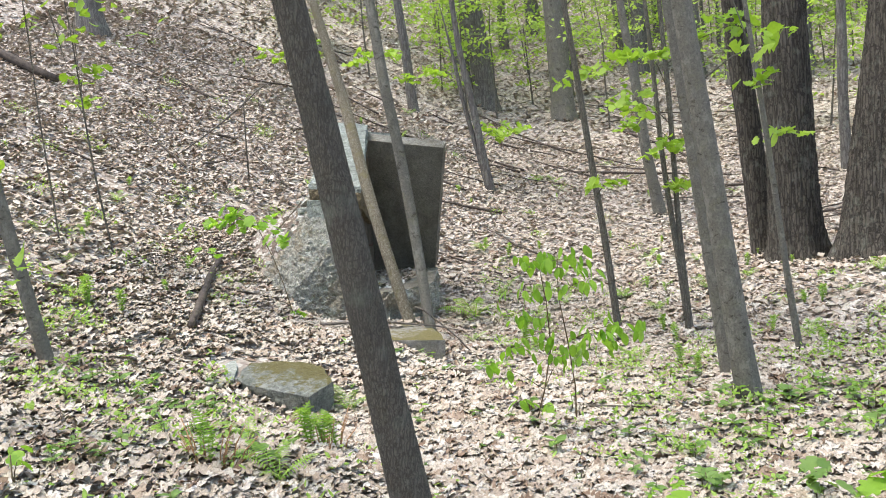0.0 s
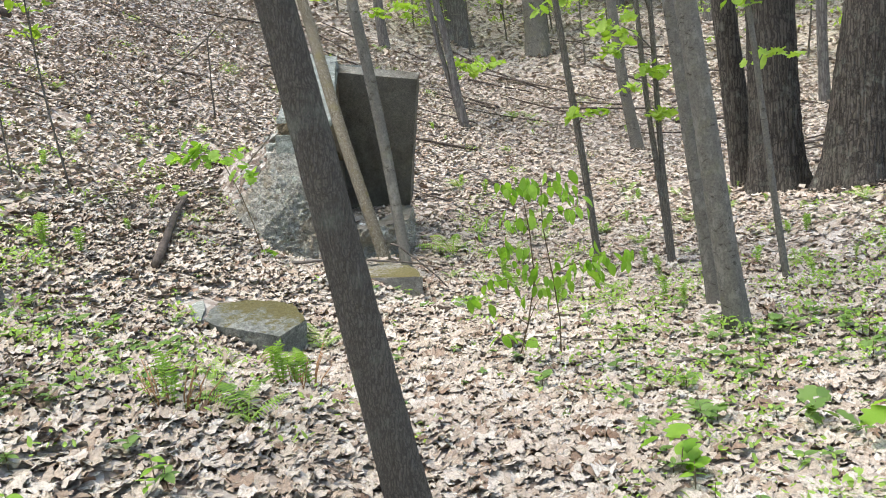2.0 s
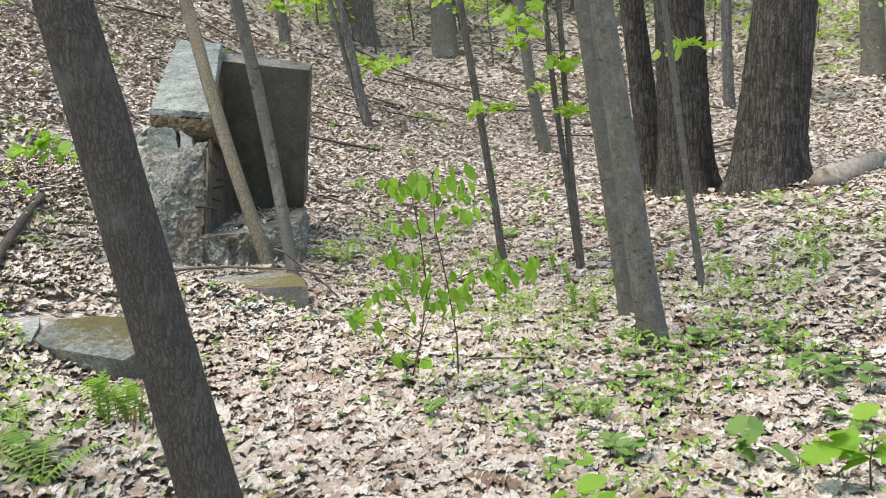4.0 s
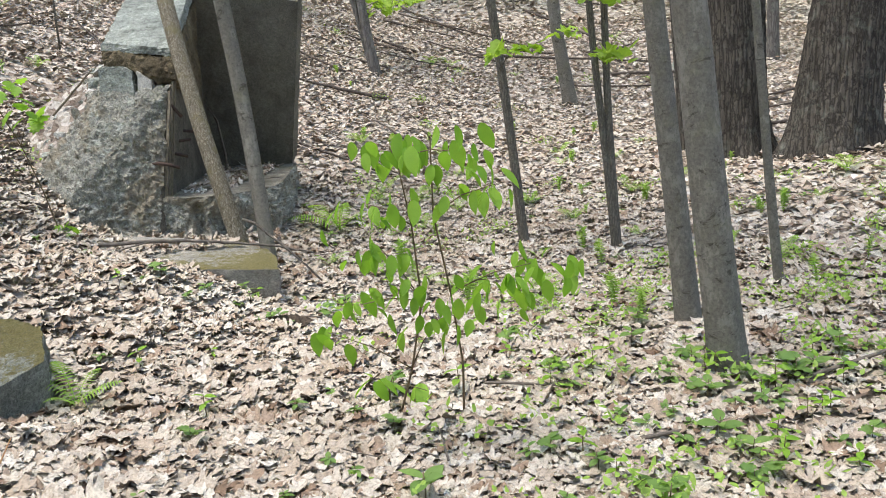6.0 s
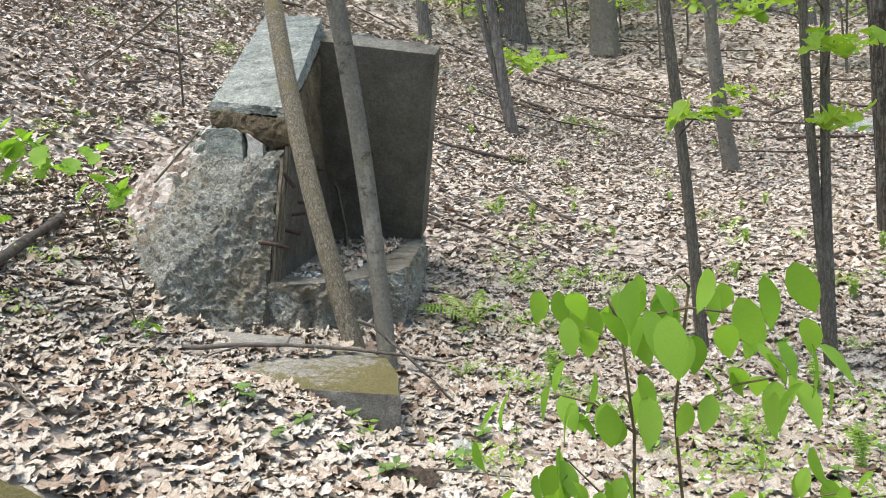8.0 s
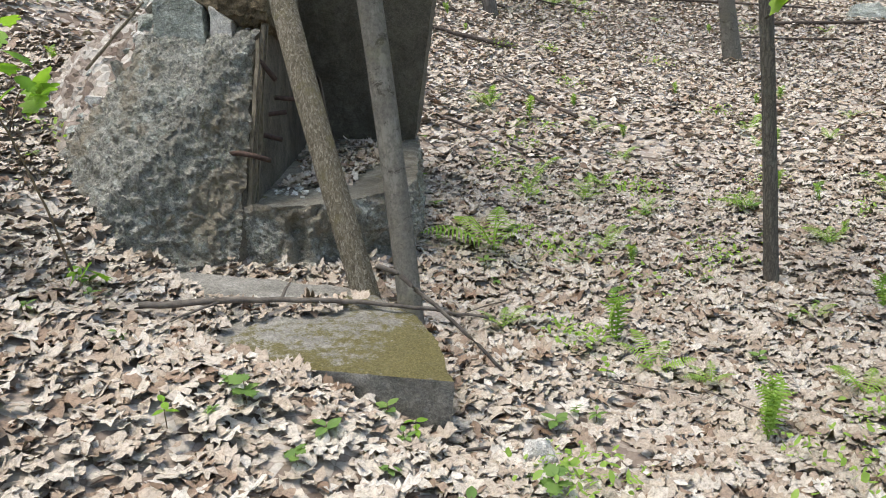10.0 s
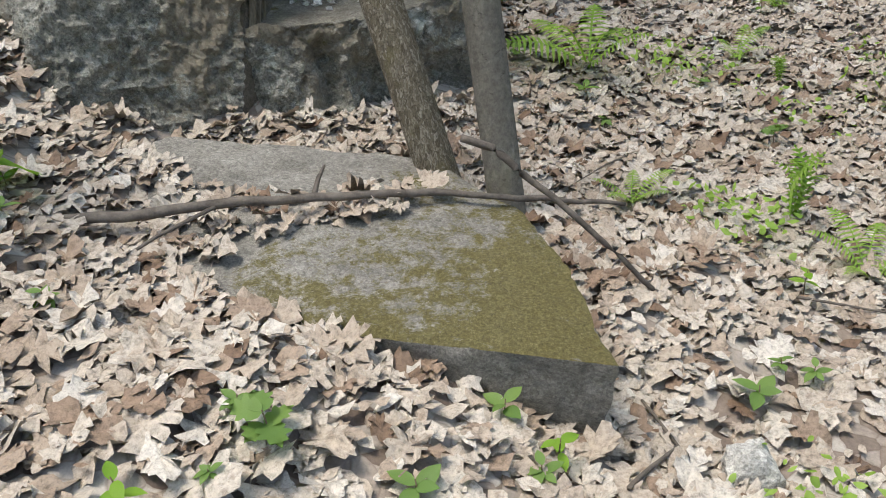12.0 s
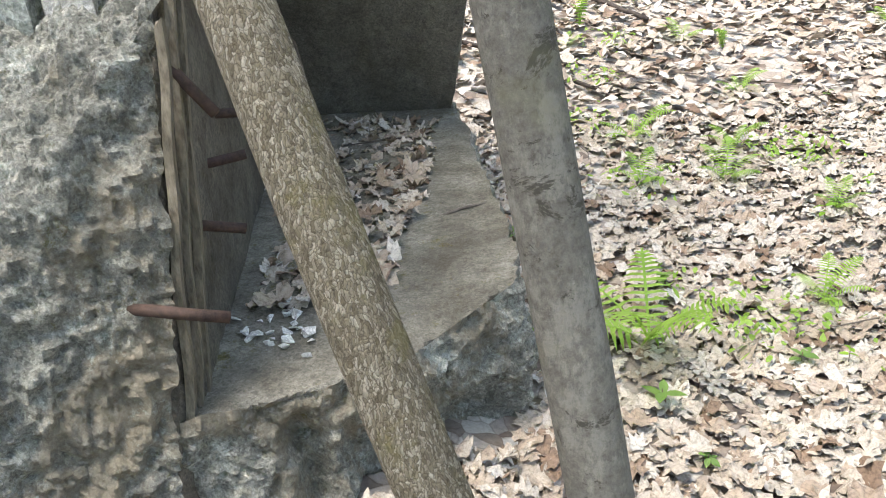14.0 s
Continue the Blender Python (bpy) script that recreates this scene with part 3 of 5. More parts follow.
# ---- broken concrete ruin ----
def build_ruin():
    at = (-1.2, 10.4, gz(-1.2, 10.4))
    ruin = thing("concrete_ruin", at, "broken concrete foundation of rough wall, ledge and leaning slab", "ruin")
    wall = [(-1.62, 9.12, -0.35), (-1.14, 9.22, -0.6), (-1.05, 9.45, -0.6), (-2.3, 9.95, -0.1), (-2.12, 9.76, 0.2), (-0.945, 9.78, 0.82), (-1.55, 9.98, 0.82),
            (-1.85, 10.1, 0.5), (-1.65, 9.15, 0.1), (-1.05, 9.46, 0.02), (-0.96, 11.9, 1.45), (-1.45, 11.6, 1.45), (-1.05, 11.9, -0.6), (-2.2, 11.4, -0.1), (-1.9, 11.2, 0.7)]
    # Wall faces towards +x take the darker, browner concrete.
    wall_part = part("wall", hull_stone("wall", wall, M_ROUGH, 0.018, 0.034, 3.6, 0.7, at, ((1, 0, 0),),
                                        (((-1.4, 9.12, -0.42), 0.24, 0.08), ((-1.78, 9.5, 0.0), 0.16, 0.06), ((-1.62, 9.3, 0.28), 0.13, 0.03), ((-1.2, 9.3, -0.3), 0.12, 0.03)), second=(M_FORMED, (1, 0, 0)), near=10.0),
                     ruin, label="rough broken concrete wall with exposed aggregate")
    ledge = [(-1.12, 9.46, 0.0), (-0.86, 9.53, -0.02), (-0.57, 9.63, -0.045), (-0.23, 9.97, -0.065), (-0.19, 10.15, -0.07), (-0.17, 11.95, -0.13), (-1.35, 12.15, -0.1),
             (-1.25, 9.26, -0.7), (-0.62, 9.56, -0.72), (-0.3, 10.0, -0.8), (-0.24, 12.0, -0.95), (-1.35, 12.2, -0.9), (-0.75, 9.48, -0.36), (-0.17, 9.96, -0.34)]
    slot = tuple(((-0.79, 9.51, z), 0.075, 0.07) for z in (-0.13, -0.2, -0.27, -0.34, -0.41, -0.48))
    part("ledge", hull_stone("ledge", ledge, M_ROUGH, 0.019, 0.034, 4.2, 0.6, at, ((0, 0, 1),),
                             slot + (((-0.6, 9.56, -0.27), 0.17, 0.12), ((-0.62, 9.56, -0.47), 0.17, 0.10), ((-0.95, 9.42, -0.5), 0.12, 0.07), ((-0.38, 9.78, -0.42), 0.2, 0.10), ((-0.2, 10.1, -0.5), 0.2, 0.08)),
                             (M_LEDGE, (0, 0, 1)), 10.4), ruin, label="flat concrete ledge with a rough broken front")
    plate = [(-0.214, 11.803, -0.14), (0.085, 11.06, 1.465), (-0.915, 11.265, 1.675), (-1.25, 12.09, -0.14)]
    back = [Vector(p) + Vector((0.045, 0.16, 0.08)) for p in plate]
    # Top edge in paler concrete; the other faces carry the shade in their colour.
    part("leaning_slab", hull_stone("leaning_slab", plate + back, M_PLATE, 0.05, 0.008, 5, 0.6, at, second=(M_LEDGE, (0, 0, 1))), ruin, label="smooth concrete slab tilted forward, with shade darkening its colour")
    cap = [(-1.475, 10.1, 1.223), (-1.49, 10.1, 1.165), (-0.860, 9.79, 1.134), (-0.866, 9.80, 1.065), (-1.36, 11.6, 1.965), (-0.86, 11.4, 1.865), (-1.38, 11.65, 1.75), (-0.87, 11.45, 1.70)]
    part("capstone", hull_stone("capstone", cap, M_CAP, 0.03, 0.012, 5, 0.8, at), ruin, label="layered grey capstone sloping up the wall")
    rear = [(-1.0, 11.75, 1.52), (-0.5, 11.72, 1.5), (-0.52, 12.0, 1.5), (-1.0, 12.05, 1.5), (-0.97, 11.78, 1.80), (-0.50, 11.75, 1.72), (-0.5, 11.95, 1.70), (-0.95, 12.0, 1.78)]
    part("rear_stone", hull_stone("rear_stone", rear, M_CAP, 0.05, 0.014, 5, 0.6, at), ruin)
    brow = [(-1.487, 10.09, 1.16), (-1.47, 10.08, 1.04), (-1.2, 9.93, 0.97), (-0.88, 9.80, 0.90), (-0.866, 9.79, 1.06), (-0.98, 9.88, 0.87), (-0.90, 11.3, 1.55), (-1.45, 11.4, 1.6), (-0.93, 11.2, 0.6), (-1.42, 11.3, 0.6)]
    part("brow", hull_stone("brow", brow, M_BROW, 0.03, 0.018, 5, 0.9, at, near=10.2), ruin, label="brown stained concrete under the capstone")
    for k, (y, w, lean, top) in enumerate(((9.50, 0.03, 0.30, 0.82), (9.55, 0.025, 0.32, 0.90), (9.61, 0.03, 0.30, 0.95))):
        bm = bmesh.new()
        bmesh.ops.create_cube(bm, size=1)
        bmesh.ops.subdivide_edges(bm, edges=[e for e in bm.edges if abs(e.verts[0].co.z - e.verts[1].co.z) > 0.5], cuts=14)
        for v in bm.verts:
            h = v.co.z + 0.5
            ragged = 0.05 * noise.noise((v.co.x * 5, v.co.y * 5 + k, 3)) if h > 0.95 else 0
            v.co = Vector((-1.032 + 0.128 * h * top + 0.010 * k + v.co.x * 0.02 + 0.01 * noise.noise((h * 4, k, 0)), y + v.co.y * w + lean * h * top + 0.008 * noise.noise((h * 7, k, 5)),
                           -0.02 + h * top + ragged)) - Vector(at)
        part("board", bm_mesh(bm, "board", M_BOARD, False), wall_part, label="weathered form board, splintered")
    bars = [[(-1.1, 9.9, 0.76), (-1.03, 9.84, 0.78), (-0.97, 9.80, 0.74), (-0.86, 9.74, 0.60)], [(-1.15, 10.25, 0.46), (-1.0, 10.28, 0.45), (-0.86, 10.33, 0.42)],
            [(-1.15, 10.03, 0.38), (-1.0, 10.06, 0.38), (-0.88, 10.08, 0.385)], [(-1.15, 9.81, 0.335), (-1.0, 9.84, 0.31), (-0.885, 9.87, 0.265)],
            [(-1.09, 9.53, 0.27), (-1.04, 9.5, 0.275), (-0.97, 9.49, 0.26), (-0.89, 9.51, 0.225)]]
    for b in bars:
        part("reinforcing_bar", rod_mesh("reinforcing_bar", [Vector(p) - Vector(at) for p in b], [0.0135] * len(b), M_RUST, 10, 0.002), wall_part, label="rusty reinforcing bar")
    wire = [(-0.98, 10.6, 1.1), (-0.93, 10.8, 0.8), (-0.8, 11.0, 0.45), (-0.78, 11.1, 0.1), (-0.8, 11.15, -0.08)]
    part("root", rod_mesh("root", [Vector(p) - Vector(at) for p in wire], [0.012] * 5, M_STICK, 8, 0.01), ruin)


build_ruin()


def boulder(name, pts, mat, label, amp=0.02, edge=0.035, freq=5.0, group=""):
    c = np.mean(pts, 0)
    at = (c[0], c[1], min(p[2] for p in pts))
    return thing(name, at, label, "stone", group, data=hull_stone(name, pts, mat, edge, amp, freq, 0.5, at))


slab = [(-1.25, 9.05, -0.18), (-0.45, 8.94, -0.285), (-0.2, 8.62, -0.29), (-0.1, 8.3, -0.285), (-0.045, 7.905, -0.27), (-0.6, 8.04, -0.245), (-1.03, 8.21, -0.2), (-1.6, 8.7, -0.15),
        (-0.1, 7.95, -0.65), (-0.12, 8.3, -0.65), (-0.25, 8.7, -0.65), (-1.2, 9.0, -0.6), (-0.7, 8.1, -0.6), (-1.5, 8.7, -0.5)]
boulder("concrete_slab", slab, M_SLAB, "fallen flat concrete slab with moss along its broken edge", 0.010, 0.035, 6)
boulder("mossy_block", [(-0.78, 5.98, -0.05), (-0.92, 6.36, -0.02), (-1.2, 6.56, 0.0), (-1.5, 6.6, 0.0), (-1.5, 6.2, -0.01), (-1.4, 6.06, -0.03), (-0.91, 5.76, -0.08), (-0.8, 6.05, -0.5), (-0.9, 5.82, -0.5), (-0.98, 6.35, -0.5),
                        (-1.46, 6.55, -0.3), (-1.44, 6.12, -0.3), (-1.0, 5.84, -0.16)], M_BLOCK, "grey stone block with moss on top, half sunk in leaves", 0.012, 0.025, 6)
boulder("grey_stone", [(-1.52, 6.18, -0.02), (-1.72, 6.38, 0.0), (-1.78, 6.55, 0.02), (-1.6, 6.6, 0.03), (-1.54, 6.4, 0.01), (-1.55, 6.2, -0.2), (-1.74, 6.5, -0.2), (-1.58, 6.5, -0.2)],
        M_CAP, "pale grey stone leaning against the mossy block", 0.012, 0.025, 7)
boulder("flat_rock", [(-2.93, 6.78, 0.33), (-2.6, 6.9, 0.34), (-2.1, 6.35, 0.19), (-1.95, 5.95, 0.13), (-2.15, 5.85, 0.16), (-2.6, 6.3, 0.29), (-2.9, 6.75, 0.1), (-1.97, 5.95, -0.05), (-2.15, 6.35, 0.0), (-2.55, 6.8, 0.1)],
        M_BLOCK, "long flat mossy rock lying on the leafy slope", 0.016, 0.03)
boulder("flat_stone", [(-0.3, 6.1, -0.5), (0.0, 6.02, -0.5), (0.05, 6.15, -0.5), (-0.25, 6.25, -0.5), (-0.27, 6.12, -0.42), (-0.02, 6.05, -0.43), (0.0, 6.14, -0.43), (-0.22, 6.22, -0.42)],
        M_CAP, "small flat grey stone among the leaves", 0.008, 0.03)
boulder("white_stone", [(0.15, 7.8, -0.66), (0.31, 7.82, -0.66), (0.29, 7.94, -0.66), (0.16, 7.94, -0.66), (0.17, 7.81, -0.56), (0.29, 7.83, -0.55), (0.27, 7.92, -0.52), (0.19, 7.9, -0.51), (0.23, 7.85, -0.50)],
        M_PALE, "small whitish stone among dry leaves", 0.012, 0.02, 9)
M_DARKSOIL = plain_material("dark_bare_soil", (0.03, 0.022, 0.016), (0.10, 0.075, 0.055), 45, 1.0, 0.9)
soil_at = gz(-0.07, 7.34)
thing("soil_patch", (-0.07, 7.34, soil_at - 0.05), "bare dark soil scraped free of leaves", "soil", data=hull_stone("soil_patch", [(0.24 * math.cos(a), 0.15 * math.sin(a), 0.04) for a in np.linspace(0, 6.28, 12)] + [(0.05, 0, 0.085), (-0.08, 0.02, 0.08), (0, 0, 0)], M_DARKSOIL, 0.02, 0.012, 14, 0.8))
boulder("grey_cobble", [(-1.54, 10.0, 0.76), (-1.24, 9.9, 0.76), (-1.23, 9.91, 0.98), (-1.3, 9.93, 1.03), (-1.5, 10.0, 1.03), (-1.54, 10.25, 0.8), (-1.2, 10.15, 0.76), (-1.5, 10.2, 1.03), (-1.22, 10.1, 0.98)],
        M_CAP, "rounded grey stone wedged under the capstone", 0.010, 0.03)
boulder("small_cobble", [(-1.2, 9.9, 0.76), (-1.08, 9.85, 0.74), (-1.08, 9.86, 0.9), (-1.19, 9.9, 0.98), (-1.18, 10.05, 0.76), (-1.06, 10.0, 0.75), (-1.16, 10.05, 0.97), (-1.07, 10.0, 0.9)],
        M_PALE, "small grey stone beside the wedged stone", 0.01, 0.025)
RNG = random.Random(11)
tagged(boulder("earth_bank", [(-2.3, 9.97, 0.2), (-2.12, 9.82, 0.22), (-1.85, 10.1, 0.5), (-1.56, 10.0, 0.80), (-2.45, 10.5, 0.58), (-2.0, 10.5, 0.82), (-1.56, 10.4, 1.05), (-2.5, 10.9, 0.5), (-1.6, 10.9, 1.0),
                       (-2.4, 10.5, -0.1), (-1.6, 10.5, 0.0), (-2.2, 10.0, 0.0)], M_SOIL, "bank of stony earth heaped against the wall", 0.03, 0.03, 6), category="ground", kind="structure")
for k in range(90):
    x, y = RNG.uniform(-2.4, -1.58), RNG.uniform(9.9, 10.5)
    s = RNG.choice((0.02, 0.02, 0.03, 0.04, 0.055, 0.09))
    z = 0.449 + 0.82 * (x + 2) + 0.654 * (y - 10)
    p = [(x + s * RNG.uniform(-1, 1), y + s * RNG.uniform(-1, 1), z + s * RNG.uniform(-0.5, 0.7)) for _ in range(10)]
    boulder("rubble_stone", p, RNG.choice((M_CAP, M_ROUGH, M_PALE)), "loose grey rubble stone on the bank", 0.006, 0.03, 9, "rubble beside the wall")
for k in range(40):
    x, y = RNG.gauss(-0.82, 0.09), RNG.gauss(9.86, 0.05)
    s = RNG.uniform(0.008, 0.024)
    z = -0.022 - 0.05 * (x + 0.9)
    p = [(x + s * RNG.uniform(-1, 1), y + s * RNG.uniform(-1, 1), z + s * RNG.uniform(-0.2, 1.0)) for _ in range(8)]
    boulder("pebble", p, M_WHITE, "white concrete crumb on the ledge", 0.002, 0.03, 12, "crumbs on the ledge")
boulder("far_boulder", [(6.6, 19.5, -0.2), (7.6, 19.4, -0.2), (7.5, 20.2, -0.2), (6.7, 20.3, -0.2), (6.9, 19.7, 0.22), (7.3, 19.7, 0.24), (7.2, 20.0, 0.2)], M_CAP, "low grey boulder on the far slope", 0.05, 0.12, 2)


# ---- trees ----
def trunk_mesh(name, height, r0, r1, lean, mat, flare=0.0, ridge=0.0, sides=18, bend=0.0, seed=0, knots=0.0, count=17, curve=(0, 0)):
    """A tapering trunk from below the ground upwards: lean is metres sideways per metre of height."""
    rings = max(14, int(height / (0.045 if ridge else 0.16)))
    rings = min(rings, 190)
    hs = [-0.35 + (height + 0.35) * (i / rings) ** 1.25 for i in range(rings + 1)]
    verts, faces = [], []
    for h in hs:
        f = max(h, 0) / 2.4
        r = r0 + (r1 - r0) * f if h < 2.4 else r1 * max(0.12, 1 - 0.8 * (h - 2.4) / max(height - 2.4, 1))
        wob = bend * math.sin(h * 1.1 + seed) + 0.4 * bend * math.sin(h * 2.7 + seed * 2)
        wob0 = bend * math.sin(seed) + 0.4 * bend * math.sin(seed * 2)
        m = min(max(h, 0), 2.4)
        q2 = m * m + 2 * m * (max(h, 0) - m) * 0.35
        cx, cy = lean[0] * h + wob - wob0 + curve[0] * q2, lean[1] * h + 0.5 * (wob - wob0) + curve[1] * q2
        for s in range(sides):
            q = 2 * math.pi * s / sides
            e = flare * math.exp(-max(h + 0.05, 0) * 3.2) * (0.75 + 0.45 * math.cos(5 * q + seed))
            k = 1 + e + 0.05 * noise.noise((math.cos(q) * 1.5 + seed, math.sin(q) * 1.5, h * 0.8))
            if ridge:
                wave = q * count / 2 / math.pi + 0.55 * noise.noise((math.cos(q) * 3, math.sin(q) * 3 + seed, h * 3.0))
                k += ridge * (abs((wave % 1.0) - 0.5) * 2 - 0.5) + ridge * 0.7 * noise.noise((math.cos(q) * 9, math.sin(q) * 9, h * 11 + seed))
            if knots:
                k += knots * max(0, noise.noise((math.cos(q) * 2.2, math.sin(q) * 2.2 + seed, h * 5.5)) - 0.25)
            verts.append((cx + r * k * math.cos(q), cy + r * k * math.sin(q), h))
    for i in range(len(hs) - 1):
        for s in range(sides):
            k = (s + 1) % sides
            faces.append((i * sides + s, i * sides + k, (i + 1) * sides + k, (i + 1) * sides + s))
    faces.append(tuple((len(hs) - 1) * sides + s for s in range(sides)))
    return mesh_from(name, verts, faces, mat)


def leaf_cloud(name, centres, per, spread, flat, size, mat, seed, side=OVAL_SIDE):
    """Sprays of small leaves round branch ends, in flat layers."""
    rng = np.random.default_rng(seed)
    c = np.repeat(np.asarray(centres, float), per, 0)
    off = rng.normal(0, 1, c.shape) * np.array([spread, spread, flat])
    p = c + off
    s = rng.uniform(0.6, 1.25, len(p)) * size
    v, t = leaves(p[:, 0], p[:, 1], p[:, 2], s, side, rng, 0.45, 0.4, 0.08)
    return tri_mesh(name, v, t, mat)


def crown_for(rng, height, lean, spread, n):
    out = []
    for _ in range(n):
        h = height * rng.uniform(0.62, 1.05)
        a, d = rng.uniform(0, 2 * math.pi), spread * math.sqrt(rng.random()) * (1.15 - 0.5 * h / height)
        out.append((lean[0] * h + d * math.cos(a), lean[1] * h + d * math.sin(a), h))
    return out


def build_tree(name, x, y, lean, r0, r1, mat, label, height=11.0, flare=0.3, ridge=0.0, sides=18, bend=0.02, knots=0.0, spread=2.4, clumps=26, z=None, count=17, category="tree", curve=(0, 0)):
    seed = int(abs(x * 37 + y * 101)) % 97
    rng = random.Random(seed)
    tree = thing(name, (x, y, gz(x, y) if z is None else z), label, category)
    part("trunk", trunk_mesh("trunk", height, r0, r1, lean, mat, flare, ridge, sides, bend, seed, knots, count, curve), tree)
    ends = crown_for(rng, height, lean, spread, clumps)
    for e in ends[:8]:
        h = e[2] * rng.uniform(0.62, 0.8)
        a = Vector((lean[0] * h, lean[1] * h, h))
        b = Vector(e)
        m = a.lerp(b, 0.5) + Vector((0, 0, -0.15 * (b - a).length))
        part("limb", rod_mesh("limb", [a, m, b], [r1 * 0.35, r1 * 0.2, 0.008], mat, 7), tree)
    part("crown", leaf_cloud("crown", ends, 26, 0.42, 0.16, 0.13, M_GREEN, seed + 1), tree, label="sparse fresh green spring leaves")
    return tree


TREES = [
    ("leaning_tree", -0.04, 3.39, (-0.124, -0.009), 0.080, 0.058, M_LEAN, "slim grey tree with ridged bark leaning sideways", 9, 0.12, 0.05, 44, 0.006, 0.03, 24),
    ("stump_side_tree", -0.415, 8.9, (-0.233, 0.212), 0.060, 0.060, M_SCALY, "tan scaly-barked young tree leaning over the slab", 9, 0.05, 0.03, 40, 0.006, 0.03, 20),
    ("young_tree", -0.22, 8.865, (-0.048, 0.303), 0.054, 0.056, M_SMOOTH, "smooth grey young tree beside the concrete slab", 9, 0.05, 0.0, 24, 0.006, 0.10, 17),
    ("beech_tree", 2.14, 6.27, (-0.082, 0.028), 0.085, 0.071, M_SMOOTH, "mottled grey smooth-barked tree with dark patches", 11, 0.2, 0.0, 30, 0.01, 0.12, 17),
    ("slim_tree", 2.23, 7.0, (-0.079, 0.025), 0.066, 0.050, M_SMOOTH, "slim dark grey tree behind the mottled tree", 10, 0.2, 0.0, 24, 0.008, 0.10, 17),
    ("sapling_tree", 1.88, 10.0, (-0.078, 0.013), 0.042, 0.037, M_THIN, "thin dark sapling with a straight stem", 8, 0.15, 0.0, 14, 0.01, 0.12, 17),
    ("slope_tree", 4.18, 17.5, (-0.108, 0.025), 0.12, 0.095, M_SMOOTH, "grey young tree at the foot of the slope", 10, 0.25, 0.0, 16, 0.03, 0.1, 17),
    ("twin_stem_tree", 0.9, 18.5, (-0.096, 0.003), 0.09, 0.068, M_FARBARK, "thin grey tree with a second stem on the slope", 9, 0.2, 0.0, 12, 0.03, 0.1, 17),
    ("thin_sapling", 2.95, 7.4, (-0.083, 0.034), 0.030, 0.022, M_SMOOTH, "very thin bare grey sapling", 6, 0.15, 0.0, 10, 0.01, 0.1, 17),
    ("forked_sapling", 2.55, 9.4, (-0.02, 0.003), 0.033, 0.027, M_THIN, "dark forked sapling with fresh leaves", 8, 0.15, 0.0, 12, 0.015, 0.12, 17),
    ("oak_tree", 4.88, 12.43, (0.012, -0.009), 0.345, 0.305, M_OAK, "large oak with deeply furrowed grey-brown bark", 15, 0.5, 0.07, 90, 0.01, 0.03, 34),
    ("rear_oak", 4.76, 13.3, (-0.06, 0.008), 0.19, 0.165, M_OAK, "furrowed oak trunk close behind a larger oak", 14, 0.2, 0.05, 56, 0.01, 0.03, 22),
    ("great_oak", 5.60, 11.62, (0.14, -0.01), 0.44, 0.36, M_OAK, "great oak with furrowed bark and flared base", 16, 0.42, 0.07, 100, 0.01, 0.03, 40),
    ("hill_oak", 1.38, 27.85, (-0.063, 0.003), 0.36, 0.33, M_FARBARK, "stout grey tree on the leafy hillside", 14, 0.25, 0.03, 30, 0.02, 0.05, 17),
    ("hill_beech", 3.68, 27.38, (0.0, -0.004), 0.36, 0.32, M_SMOOTH, "pale grey stout tree on the hillside", 14, 0.3, 0.0, 24, 0.02, 0.05, 17),
    ("hill_tree", -0.8, 24.6, (-0.05, -0.002), 0.14, 0.12, M_FARBARK, "slender grey tree above the ruin", 10, 0.2, 0.0, 12, 0.02, 0.05, 17),
    ("upper_oak", -7.92, 20.74, (-0.01, 0.02), 0.30, 0.24, M_FARBARK, "dark trunked tree high on the slope", 13, 0.35, 0.03, 30, 0.02, 0.05, 17),
    ("far_oak", 7.74, 37.0, (-0.03, 0.002), 0.36, 0.33, M_FARBARK, "dark grey tree far up the valley", 14, 0.2, 0.0, 16, 0.02, 0.05, 17),
    ("far_slim_tree", 8.88, 19.68, (0.01, -0.009), 0.12, 0.11, M_FARBARK, "slender grey tree beyond the oaks", 11, 0.2, 0.0, 12, 0.02, 0.05, 17),
    ("far_beech", 13.88, 22.1, (-0.03, 0.02), 0.30, 0.27, M_SMOOTH, "grey tree standing beyond the great oak", 13, 0.35, 0.0, 20, 0.01, 0.05, 17),
    ("slope_maple", -2.47, 5.5, (-0.15, 0.0), 0.043, 0.037, M_SMOOTH, "slim grey tree leaning downhill on the bank", 9, 0.2, 0.0, 22, 0.01, 0.12, 17),
    ("bank_sapling", -1.95, 3.85, (0.02, 0.0), 0.015, 0.012, M_THIN, "thin dark sapling with small leaves on the bank", 4, 0.1, 0.0, 10, 0.02, 0.1, 17),
    ("whip_sapling", -3.21, 8.57, (-0.05, -0.006), 0.011, 0.007, M_THIN, "whip-thin sapling with new leaves", 3.6, 0.1, 0.0, 8, 0.02, 0.1, 17),
    ("bare_sapling", -3.6, 8.3, (0.02, 0.01), 0.009, 0.006, M_THIN, "bare thin sapling on the slope", 3.4, 0.1, 0.0, 8, 0.03, 0.1, 17),
]
MADE = {}
for name, x, y, lean, r0, r1, mat, label, height, flare, ridge, sides, bend, knots, count in TREES:
    big = r0 > 0.045
    MADE[name] = build_tree(name, x, y, lean, r0, r1, mat, label, height, flare, ridge, sides, bend, knots, 2.6 if big else 0.5, 26 if big else 5, {"stump_side_tree": -0.30, "young_tree": -0.28}.get(name), count, "tree", {"stump_side_tree": (0.002, 0.113), "young_tree": (-0.012, -0.08), "slope_maple": (0.022, 0.0)}.get(name, (0, 0)))

